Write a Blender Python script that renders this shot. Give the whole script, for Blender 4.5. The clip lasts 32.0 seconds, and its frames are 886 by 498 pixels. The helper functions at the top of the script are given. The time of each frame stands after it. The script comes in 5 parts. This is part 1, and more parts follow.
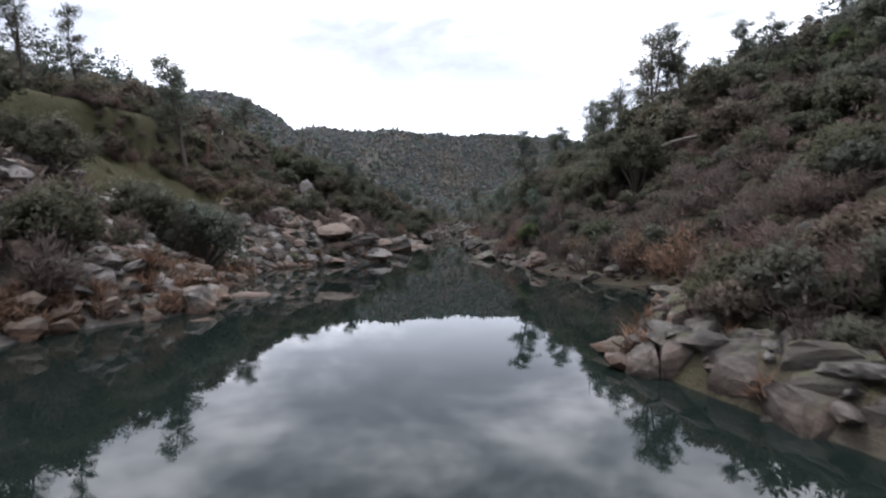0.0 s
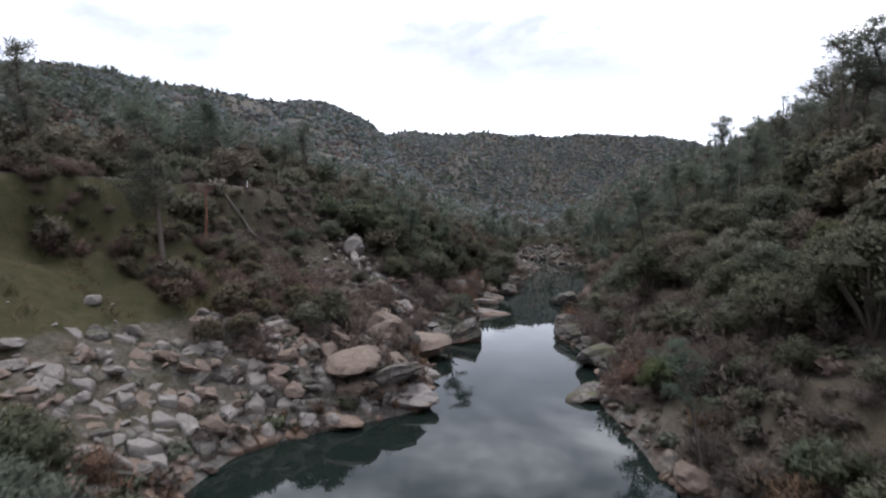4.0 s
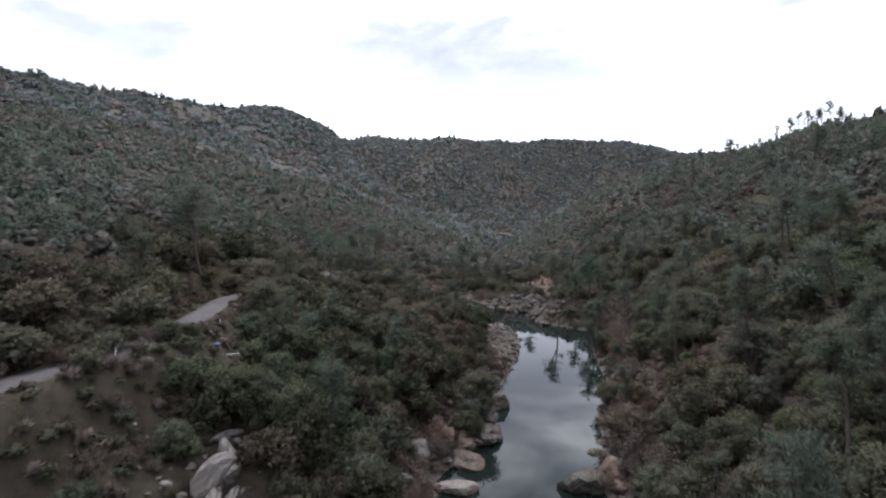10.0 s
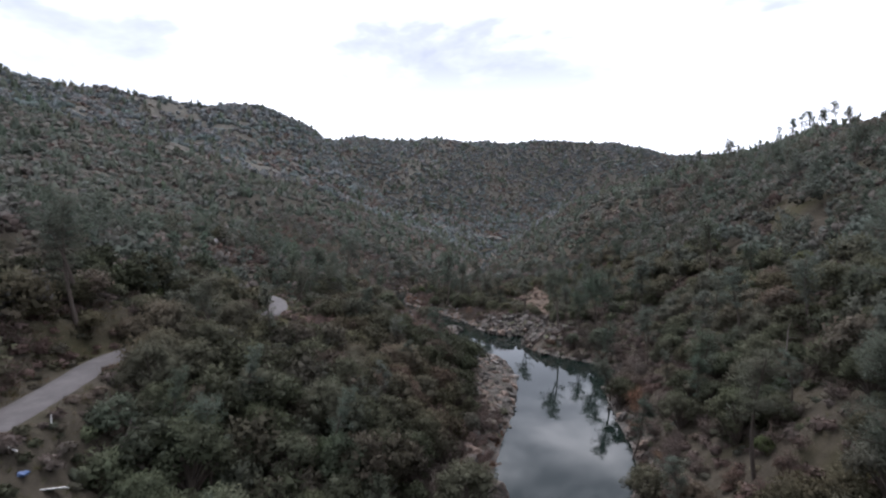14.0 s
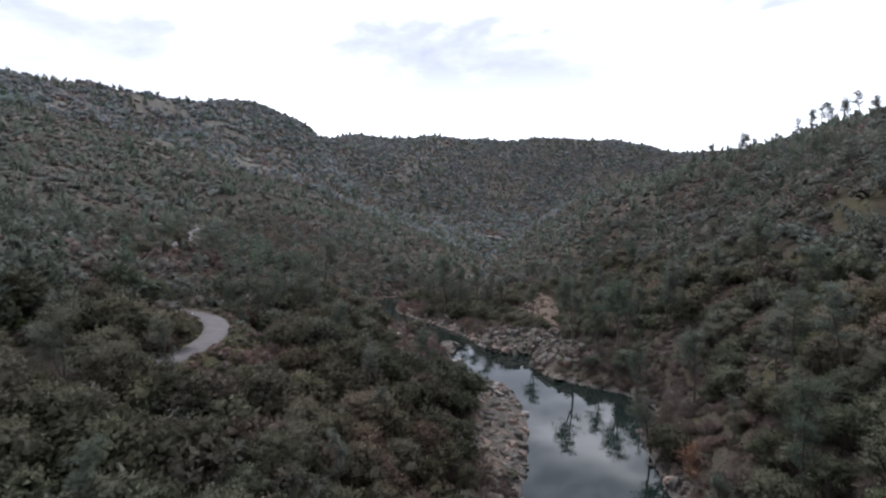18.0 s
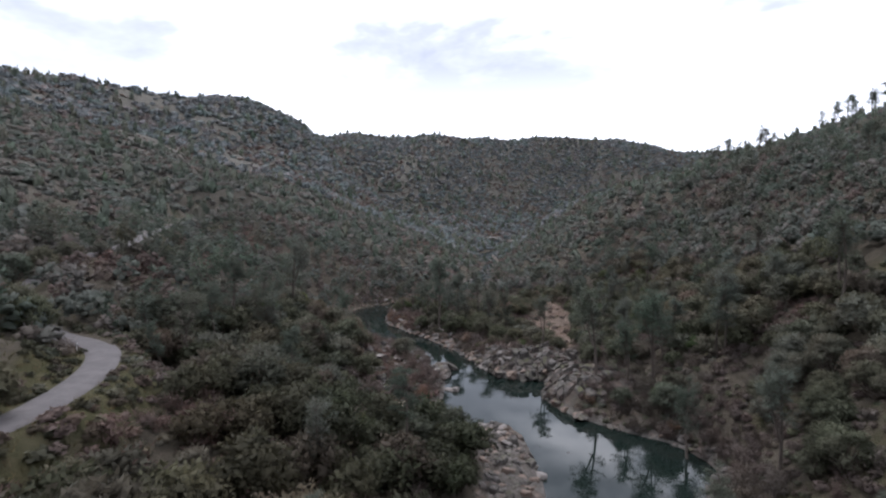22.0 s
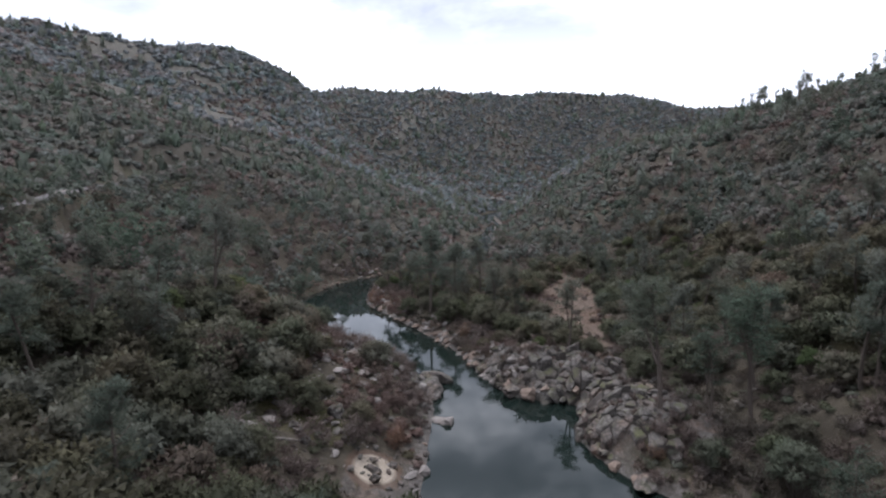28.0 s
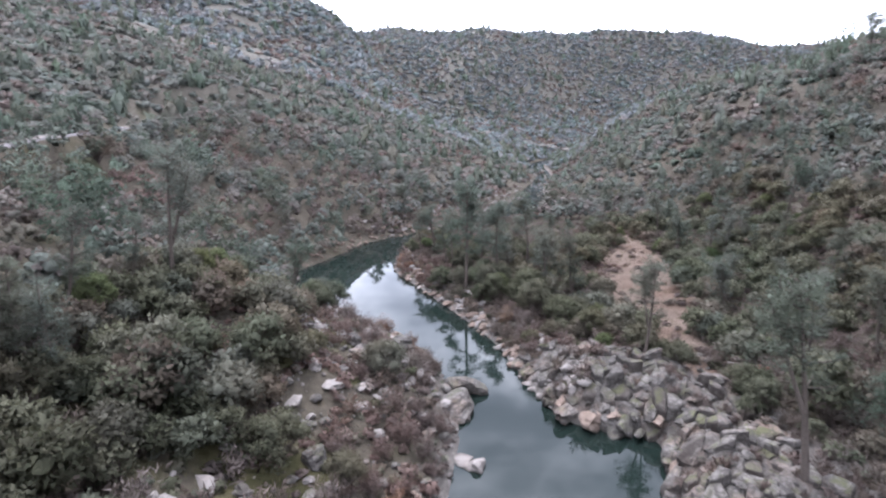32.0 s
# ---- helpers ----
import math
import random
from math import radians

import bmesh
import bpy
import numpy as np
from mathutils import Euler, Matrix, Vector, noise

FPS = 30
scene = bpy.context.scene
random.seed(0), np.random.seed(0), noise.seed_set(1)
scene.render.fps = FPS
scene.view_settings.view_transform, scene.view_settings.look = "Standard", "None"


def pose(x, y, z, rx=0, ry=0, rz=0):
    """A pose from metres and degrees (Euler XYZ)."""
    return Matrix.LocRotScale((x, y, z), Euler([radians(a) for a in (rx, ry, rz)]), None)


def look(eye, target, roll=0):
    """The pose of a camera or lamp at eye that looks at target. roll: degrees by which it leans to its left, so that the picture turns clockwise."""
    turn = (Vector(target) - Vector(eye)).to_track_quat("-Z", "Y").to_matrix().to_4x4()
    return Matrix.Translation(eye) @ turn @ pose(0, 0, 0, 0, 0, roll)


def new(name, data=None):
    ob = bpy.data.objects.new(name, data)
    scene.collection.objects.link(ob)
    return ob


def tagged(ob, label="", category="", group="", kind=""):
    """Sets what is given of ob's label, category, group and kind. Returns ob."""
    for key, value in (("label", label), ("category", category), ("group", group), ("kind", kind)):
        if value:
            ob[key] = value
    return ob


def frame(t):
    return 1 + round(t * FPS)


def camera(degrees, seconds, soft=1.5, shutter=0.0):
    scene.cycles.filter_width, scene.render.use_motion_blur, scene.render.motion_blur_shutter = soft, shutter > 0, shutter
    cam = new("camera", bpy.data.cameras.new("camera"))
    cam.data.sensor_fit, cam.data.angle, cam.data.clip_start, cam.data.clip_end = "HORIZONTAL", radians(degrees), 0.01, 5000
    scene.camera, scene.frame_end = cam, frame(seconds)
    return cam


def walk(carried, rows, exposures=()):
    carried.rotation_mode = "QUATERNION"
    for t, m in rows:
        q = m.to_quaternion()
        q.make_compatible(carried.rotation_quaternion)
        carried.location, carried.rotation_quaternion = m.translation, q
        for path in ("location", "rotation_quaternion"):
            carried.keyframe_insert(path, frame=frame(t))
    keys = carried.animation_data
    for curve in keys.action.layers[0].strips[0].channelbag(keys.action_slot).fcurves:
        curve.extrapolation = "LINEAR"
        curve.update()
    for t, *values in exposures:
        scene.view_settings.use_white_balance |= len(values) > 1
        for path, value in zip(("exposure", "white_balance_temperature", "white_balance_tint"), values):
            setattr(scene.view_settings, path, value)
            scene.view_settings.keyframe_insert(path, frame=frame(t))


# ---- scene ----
cam = camera(76.8, 32.0, 2.2, 0.5)
PATH = [
    (0, (0.576, 1.66, 4.794), (0.558, 3.658, 4.707), -0.1),
    (0.5, (0.759, 4.848, 5.55), (0.742, 6.846, 5.465), -0.0),
    (1, (1.04, 8.168, 6.628), (1.023, 10.166, 6.545), 0.0),
    (1.5, (1.361, 11.61, 7.955), (1.338, 13.608, 7.871), 0.1),
    (2, (1.552, 15.156, 9.537), (1.474, 17.153, 9.452), 0.2),
    (2.5, (1.685, 18.394, 10.992), (1.506, 20.384, 10.904), 0.1),
    (3, (1.674, 21.745, 12.533), (1.405, 23.725, 12.446), 0.2),
    (3.5, (1.659, 24.992, 14.091), (1.345, 26.965, 14.003), 0.2),
    (5.5, (0.89, 38.446, 20.363), (0.515, 40.409, 20.279), -0.2),
    (6, (0.469, 41.846, 21.84), (0.101, 43.81, 21.756), -0.3),
    (6.5, (0.043, 45.284, 23.358), (-0.326, 47.248, 23.275), -0.2),
    (7, (-0.447, 48.69, 24.869), (-0.806, 50.655, 24.784), -0.3),
    (7.5, (-0.818, 52.131, 26.419), (-1.171, 54.097, 26.334), -0.3),
    (8, (-1.301, 55.353, 27.878), (-1.636, 57.323, 27.793), -0.3),
    (8.5, (-1.741, 58.664, 29.281), (-2.038, 60.64, 29.196), -0.3),
    (9, (-2.137, 62.132, 30.644), (-2.401, 64.113, 30.559), -0.4),
    (9.5, (-2.501, 65.682, 32.086), (-2.744, 67.665, 32.001), -0.4),
    (10, (-2.782, 69.249, 33.563), (-3.006, 71.234, 33.477), -0.4),
    (10.5, (-2.951, 72.777, 34.969), (-3.164, 74.764, 34.884), -0.3),
    (11, (-3.131, 76.281, 36.205), (-3.337, 78.269, 36.123), -0.3),
    (11.5, (-3.314, 79.829, 36.856), (-3.513, 81.817, 36.773), -0.3),
    (12, (-3.642, 83.393, 36.938), (-3.834, 85.382, 36.856), -0.3),
    (12.5, (-3.897, 86.858, 36.878), (-4.085, 88.847, 36.797), -0.3),
    (13, (-4.141, 90.246, 36.818), (-4.326, 92.236, 36.736), -0.3),
    (13.5, (-4.237, 93.6, 36.814), (-4.419, 95.59, 36.732), -0.3),
    (14, (-4.184, 96.961, 36.861), (-4.365, 98.951, 36.779), -0.3),
    (14.5, (-4.263, 100.302, 36.941), (-4.445, 102.292, 36.86), -0.4),
    (16.5, (-4.369, 114.188, 36.896), (-4.549, 116.178, 36.813), -0.4),
    (17, (-4.529, 117.563, 36.891), (-4.709, 119.553, 36.807), -0.4),
    (17.5, (-4.792, 120.843, 37.0), (-4.971, 122.834, 36.916), -0.5),
    (18, (-4.998, 124.065, 37.103), (-5.177, 126.055, 37.018), -0.5),
    (18.5, (-5.199, 127.197, 37.179), (-5.378, 129.187, 37.095), -0.5),
    (19, (-5.383, 130.366, 37.196), (-5.562, 132.357, 37.112), -0.5),
    (19.5, (-5.479, 133.837, 37.208), (-5.657, 135.827, 37.124), -0.5),
    (20, (-5.52, 137.484, 37.116), (-5.699, 139.474, 37.032), -0.5),
    (20.5, (-5.535, 141.203, 36.945), (-5.714, 143.193, 36.861), -0.5),
    (21, (-5.62, 144.89, 36.721), (-5.801, 146.881, 36.638), -0.5),
    (21.5, (-5.674, 148.668, 36.527), (-5.854, 150.658, 36.446), -0.5),
    (22, (-5.736, 152.278, 36.395), (-5.916, 154.268, 36.314), -0.4),
    (22.5, (-5.896, 155.739, 36.419), (-6.076, 157.729, 36.337), -0.5),
    (23, (-6.058, 159.041, 36.416), (-6.237, 161.031, 36.335), -0.5),
    (23.5, (-6.172, 162.296, 36.293), (-6.352, 164.286, 36.211), -0.5),
    (24, (-6.408, 165.875, 36.419), (-6.586, 167.865, 36.337), -0.5),
    (24.5, (-6.481, 169.384, 36.381), (-6.659, 171.374, 36.3), -0.5),
    (26.5, (-6.807, 183.31, 36.034), (-6.99, 185.3, 35.944), -0.4),
    (27, (-6.952, 186.693, 35.866), (-7.136, 188.681, 35.749), -0.4),
    (27.5, (-7.114, 189.982, 35.658), (-7.296, 191.967, 35.503), -0.4),
    (28, (-7.282, 193.332, 35.585), (-7.465, 195.311, 35.364), -0.4),
    (28.5, (-7.425, 196.573, 35.565), (-7.605, 198.543, 35.275), -0.3),
    (29, (-7.54, 199.749, 35.641), (-7.718, 201.71, 35.296), -0.3),
    (29.5, (-7.57, 202.823, 35.629), (-7.749, 204.778, 35.248), -0.3),
    (30, (-7.57, 205.87, 35.348), (-7.75, 207.822, 34.954), -0.3),
    (30.5, (-7.646, 209.85, 35.573), (-7.827, 211.8, 35.168), -0.3),
    (31, (-7.762, 213.649, 35.587), (-7.942, 215.599, 35.18), -0.3),
    (31.5, (-8.0, 217.14, 35.591), (-8.253, 219.082, 35.184), -0.3),
    (32, (-8.061, 220.102, 35.424), (-8.407, 222.029, 35.018), -0.3),
]
walk(cam, [(t, look(eye, target, roll)) for t, eye, target, roll in PATH], [(0, 1.74, 5880, 14), (3.5, 1.72, 5880, 14), (7.0, 1.72, 5880, 14), (13.0, 1.64, 5850, 15), (27.6, 1.63, 5800, 15), (28.2, 1.77, 5780, 15), (29.0, 2.36, 5700, 17), (30.0, 2.78, 5650, 18), (32.0, 2.9, 5620, 18)])

# ---- world and light ----
SUN_EL, SUN_AZ = 64.0, -20.0  # degrees; the azimuth runs from +y towards +x
world = bpy.data.worlds.new("sky")
scene.world = world
world.use_nodes = True
wt = world.node_tree
wt.nodes.clear()


def node(tree, kind, **values):
    n = tree.nodes.new(kind)
    for key, value in values.items():
        n.inputs[key.replace("_", " ")].default_value = value
    return n


def math_node(tree, op, a, b=None, clamp=False):
    n = tree.nodes.new("ShaderNodeMath")
    n.operation, n.use_clamp = op, clamp
    for i, v in enumerate((a, b)):
        if v is None:
            continue
        if isinstance(v, (int, float)):
            n.inputs[i].default_value = v
        else:
            tree.links.new(v, n.inputs[i])
    return n.outputs[0]


def ramp(tree, fac, stops):
    n = tree.nodes.new("ShaderNodeValToRGB")
    els = n.color_ramp.elements
    while len(els) < len(stops):
        els.new(0.5)
    for e, (p, c) in zip(els, stops):
        e.position, e.color = p, (c, c, c, 1) if isinstance(c, (int, float)) else (*c, 1)
    tree.links.new(fac, n.inputs[0])
    return n.outputs[0]


def mix(tree, fac, a, b, blend="MIX"):
    n = tree.nodes.new("ShaderNodeMix")
    n.data_type, n.blend_type = "RGBA", blend
    for sock, v in ((n.inputs[0], fac), (n.inputs[6], a), (n.inputs[7], b)):
        if isinstance(v, (int, float)):
            sock.default_value = v
        elif isinstance(v, tuple):
            sock.default_value = (*v, 1)
        else:
            tree.links.new(v, sock)
    return n.outputs[2]


def noise_node(tree, vec, scale, detail=4.0, rough=0.55, distort=0.0):
    n = node(tree, "ShaderNodeTexNoise", Scale=scale, Detail=detail, Roughness=rough, Distortion=distort)
    if vec is not None:
        tree.links.new(vec, n.inputs["Vector"])
    return n.outputs["Fac"]


sky = wt.nodes.new("ShaderNodeTexSky")
sky.sky_type, sky.sun_disc = "NISHITA", False
sky.sun_elevation, sky.sun_rotation = radians(SUN_EL), radians(SUN_AZ)
coord = wt.nodes.new("ShaderNodeTexCoord")
sep = wt.nodes.new("ShaderNodeSeparateXYZ")
wt.links.new(coord.outputs["Generated"], sep.inputs[0])
# clouds lie on a flat deck: x and y over the height of the direction
lift = math_node(wt, "ADD", math_node(wt, "MAXIMUM", sep.outputs[2], 0.0), 0.16)
deck = wt.nodes.new("ShaderNodeCombineXYZ")
wt.links.new(math_node(wt, "SUBTRACT", -1.25, math_node(wt, "DIVIDE", sep.outputs[0], lift)), deck.inputs[0])
wt.links.new(math_node(wt, "DIVIDE", sep.outputs[1], lift), deck.inputs[1])
deck.inputs[2].default_value = 8.3
puffs = noise_node(wt, deck.outputs[0], 1.35, 5.0, 0.58, 0.15)
cloud = ramp(wt, puffs, [(0.38, (0.23, 0.235, 0.25)), (0.47, (0.36, 0.365, 0.38)), (0.54, (0.66, 0.66, 0.66)), (0.62, (1.2, 1.17, 1.13)), (0.74, (1.8, 1.72, 1.64))])
# the cloud sheet thins and glows towards the horizon
low = ramp(wt, sep.outputs[2], [(0.0, 1.0), (0.14, 0.9), (0.27, 0.3), (0.42, 0.0)])
cover = mix(wt, low, cloud, mix(wt, 0.22, (0.95, 0.955, 0.97), cloud))
# the deck is thickest a third of the way up and thins overhead
depth = ramp(wt, sep.outputs[2], [(0.0, 0.95), (0.10, 0.78), (0.32, 0.66), (0.6, 0.95), (1.0, 1.38)])
cover = mix(wt, 1.0, cover, depth, "MULTIPLY")
bg_clouds = node(wt, "ShaderNodeBackground", Strength=1.0)
wt.links.new(cover, bg_clouds.inputs[0])
bg_sky = node(wt, "ShaderNodeBackground", Strength=0.05)
wt.links.new(sky.outputs[0], bg_sky.inputs[0])
both = node(wt, "ShaderNodeMixShader", Fac=0.9)
wt.links.new(bg_sky.outputs[0], both.inputs[1])
wt.links.new(bg_clouds.outputs[0], both.inputs[2])
out = wt.nodes.new("ShaderNodeOutputWorld")
wt.links.new(both.outputs[0], out.inputs[0])

sun = new("sun", bpy.data.lights.new("sun", "SUN"))
sun.data.energy, sun.data.angle, sun.data.color = 1.0, radians(25), (1.0, 0.95, 0.88)
sa, se = radians(SUN_AZ), radians(SUN_EL)
sun.matrix_world = look((0, 0, 200), (-math.sin(sa) * math.cos(se) * 100, -math.cos(sa) * math.cos(se) * 100, 200 - math.sin(se) * 100))


# ---- materials ----
def material(name, rough=0.9, spec=0.2):
    m = bpy.data.materials.new(name)
    m.use_nodes = True
    b = m.node_tree.nodes["Principled BSDF"]
    b.inputs["Roughness"].default_value = rough
    b.inputs["Specular IOR Level"].default_value = spec
    return m, m.node_tree, b


def bump(tree, bsdf, height, strength=0.4, dist=0.1):
    n = node(tree, "ShaderNodeBump", Strength=strength, Distance=dist)
    tree.links.new(height, n.inputs["Height"])
    tree.links.new(n.outputs[0], bsdf.inputs["Normal"])


def attr(tree, name):
    n = tree.nodes.new("ShaderNodeAttribute")
    n.attribute_name = name
    return n.outputs["Fac"]


def position(tree):
    return tree.nodes.new("ShaderNodeNewGeometry").outputs["Position"]


def leaf_material(name, tints, translucent=0.42):
    """Foliage: each plant takes a tint of its own, leaves vary one by one, and wide patches drift."""
    m, t, b = material(name, 0.8, 0.12)
    geo = t.nodes.new("ShaderNodeNewGeometry")
    info = t.nodes.new("ShaderNodeObjectInfo")
    key = math_node(t, "FRACT", math_node(t, "ADD", attr(t, "tree"), info.outputs["Random"]))
    col = ramp(t, key, [((k + 0.5) / len(tints), c_) for k, c_ in enumerate(tints)])
    col = mix(t, 1.0, col, ramp(t, geo.outputs["Random Per Island"], [(0.0, 0.84), (1.0, 1.16)]), "MULTIPLY")
    p_ = position(t)
    patch = noise_node(t, p_, 0.9, 3.0, 0.6)
    col = mix(t, 1.0, col, ramp(t, patch, [(0.3, 0.84), (0.7, 1.16)]), "MULTIPLY")
    # stands of greener and of browner growth
    drift = noise_node(t, p_, 0.035, 3.0, 0.55)
    col = mix(t, ramp(t, drift, [(0.52, 0.0), (0.66, 0.8)]), col, mix(t, 1.0, col, (1.16, 0.96, 0.92), "MULTIPLY"))
    col = mix(t, ramp(t, drift, [(0.34, 0.8), (0.48, 0.0)]), col, mix(t, 1.0, col, (0.86, 1.02, 0.90), "MULTIPLY"))
    t.links.new(col, b.inputs["Base Color"])
    bump(t, b, noise_node(t, p_, 3.2, 3.0, 0.7), 0.5, 0.25)
    tr = t.nodes.new("ShaderNodeBsdfTranslucent")
    t.links.new(col, tr.inputs["Color"])
    mx = node(t, "ShaderNodeMixShader", Fac=translucent)
    t.links.new(b.outputs[0], mx.inputs[1])
    t.links.new(tr.outputs[0], mx.inputs[2])
    t.links.new(mx.outputs[0], t.nodes["Material Output"].inputs[0])
    return m


PINE = leaf_material("pine_needles", [(0.070, 0.084, 0.065), (0.095, 0.110, 0.089), (0.083, 0.093, 0.069), (0.104, 0.114, 0.094)])
OAK = leaf_material("oak_leaves", [(0.064, 0.065, 0.042), (0.091, 0.090, 0.062), (0.080, 0.083, 0.051), (0.106, 0.103, 0.075), (0.094, 0.099, 0.080), (0.075, 0.081, 0.053), (0.111, 0.095, 0.075)])
DARK_OAK = leaf_material("live_oak_leaves", [(0.040, 0.041, 0.026), (0.056, 0.054, 0.036), (0.046, 0.050, 0.030), (0.074, 0.058, 0.046), (0.060, 0.062, 0.046)])
BRUSH = leaf_material("brush_twigs", [(0.090, 0.070, 0.062), (0.116, 0.094, 0.084), (0.102, 0.076, 0.066), (0.126, 0.105, 0.095), (0.108, 0.086, 0.070)])
RUST = leaf_material("rust_brush", [(0.11, 0.064, 0.042), (0.17, 0.105, 0.072), (0.14, 0.095, 0.068)])
GREEN = leaf_material("green_bush_leaves", [(0.062, 0.078, 0.036), (0.080, 0.096, 0.044), (0.088, 0.092, 0.048)])
BLADES = leaf_material("grass_blades", [(0.056, 0.052, 0.025), (0.080, 0.072, 0.037), (0.100, 0.080, 0.048)])


def wood_material(name, a, b_col):
    m, t, b = material(name, 0.9)
    p = position(t)
    n = noise_node(t, p, 5.0, 5.0, 0.7)
    t.links.new(mix(t, n, a, b_col), b.inputs["Base Color"])
    bump(t, b, noise_node(t, p, 14.0, 4.0), 0.6, 0.05)
    return m


BARK = wood_material("bark", (0.035, 0.028, 0.024), (0.11, 0.09, 0.075))
DEAD = wood_material("dead_wood", (0.08, 0.067, 0.058), (0.19, 0.168, 0.15))
RED_WOOD = wood_material("red_snag", (0.10, 0.045, 0.03), (0.20, 0.10, 0.07))


def rock_colour(t, p, random=None, joints=0.85):
    """Grey granite with warm stains, dark lichen and a pale face here and there."""
    big = noise_node(t, p, 0.22, 4.0, 0.6)
    fine = noise_node(t, p, 2.6, 6.0, 0.7)
    grain = noise_node(t, p, 11.0, 3.0, 0.6)
    c = mix(t, ramp(t, fine, [(0.32, 0.0), (0.66, 1.0)]), (0.050, 0.043, 0.037), (0.152, 0.138, 0.126))
    c = mix(t, ramp(t, big, [(0.50, 0.0), (0.68, 0.6)]), c, (0.17, 0.112, 0.082))
    c = mix(t, ramp(t, grain, [(0.50, 0.0), (0.74, 0.75)]), c, (0.06, 0.06, 0.052))
    # joints: dark soil-filled cracks across the stone
    for size, width in ((0.30, 0.05), (0.85, 0.06)):
        crack = node(t, "ShaderNodeTexVoronoi", Scale=size)
        crack.feature = "DISTANCE_TO_EDGE"
        warp = t.nodes.new("ShaderNodeVectorMath")
        warp.operation = "MULTIPLY"
        warp.inputs[1].default_value = (1.0, 0.7, 1.6)
        t.links.new(p, warp.inputs[0])
        bent = t.nodes.new("ShaderNodeVectorMath")
        bent.operation = "ADD"
        wob = node(t, "ShaderNodeTexNoise", Scale=0.9, Detail=4.0)
        t.links.new(p, wob.inputs["Vector"])
        t.links.new(wob.outputs["Color"], bent.inputs[1])
        t.links.new(warp.outputs[0], bent.inputs[0])
        t.links.new(bent.outputs[0], crack.inputs["Vector"])
        c = mix(t, ramp(t, math_node(t, "ADD", crack.outputs["Distance"], math_node(t, "MULTIPLY", grain, 0.06)), [(width, joints), (width + 0.07, 0.0)]), c, (0.035, 0.03, 0.026))
    if random is not None:
        c = mix(t, 1.0, c, ramp(t, random, [(0.0, 0.68), (0.6, 0.85), (1.0, 1.08)]), "MULTIPLY")
    return c, fine, grain


def rock_material(name, moss=0.0, tint=None, iron=1.0):
    m, t, b = material(name, 0.88, 0.25)
    p = position(t)
    info = t.nodes.new("ShaderNodeObjectInfo")
    c, fine, grain = rock_colour(t, p, info.outputs["Random"], 0.7)
    if tint:
        c = mix(t, 0.55, c, tint)
    geo = t.nodes.new("ShaderNodeNewGeometry")
    s = t.nodes.new("ShaderNodeSeparateXYZ")
    t.links.new(geo.outputs["Normal"], s.inputs[0])
    mossy = math_node(t, "MULTIPLY", ramp(t, s.outputs[2], [(0.3, 0.0), (0.8, 1.0)]), ramp(t, noise_node(t, p, 0.6, 4.0), [(0.48, 0.0), (0.62, 1.0)]))
    c = mix(t, math_node(t, "MULTIPLY", mossy, moss), c, (0.060, 0.061, 0.028))
    # the wet and silted band that the river leaves on stone
    sp = t.nodes.new("ShaderNodeSeparateXYZ")
    t.links.new(p, sp.inputs[0])
    band = ramp(t, math_node(t, "ADD", math_node(t, "MULTIPLY", sp.outputs[2], 0.8), math_node(t, "MULTIPLY", fine, 0.35)), [(0.18, 0.45), (0.42, 1.0)])
    rust = ramp(t, math_node(t, "ADD", math_node(t, "MULTIPLY", sp.outputs[2], 0.45), math_node(t, "MULTIPLY", noise_node(t, p, 0.5, 3.0), 0.8)), [(0.42, 0.75), (0.78, 0.0)])
    # iron stains are strong along the lower reach and fade upstream
    rust = math_node(t, "MULTIPLY", rust, ramp(t, math_node(t, "MULTIPLY", sp.outputs[1], 0.0025), [(0.3, iron), (0.47, 0.12 * iron)]))
    c = mix(t, rust, c, mix(t, fine, (0.075, 0.042, 0.026), (0.185, 0.112, 0.072)))
    c = mix(t, 1.0, c, band, "MULTIPLY")
    t.links.new(c, b.inputs["Base Color"])
    bump(t, b, math_node(t, "ADD", fine, math_node(t, "MULTIPLY", grain, 0.4)), 0.7, 0.15)
    return m


ROCK = rock_material("granite", 0.35)
# Distant haze is put into these leaf colours: paler and bluer than OAK.
HAZED_FAR_OAK = leaf_material("chaparral_leaves", [(0.107, 0.123, 0.124), (0.138, 0.153, 0.158), (0.121, 0.134, 0.136), (0.153, 0.162, 0.163), (0.144, 0.140, 0.136)])
# Mid-distance oaks carry a lighter share of painted haze, as a greyer green.
HAZED_MID_OAK = leaf_material("slope_oak_leaves", [(0.077, 0.084, 0.071), (0.103, 0.111, 0.096), (0.088, 0.096, 0.080), (0.117, 0.113, 0.100), (0.124, 0.106, 0.095), (0.100, 0.109, 0.098)])
ROCK_MOSS = rock_material("mossy_granite", 0.9, None, 0.3)
ROCK_DARK = rock_material("weathered_dark_granite", 0.8, (0.034, 0.026, 0.021), 0.2)
ROCK_TAN = rock_material("stained_granite", 0.1, (0.18, 0.128, 0.098))
ROCK_PALE = rock_material("pale_granite", 0.0, (0.225, 0.203, 0.186))

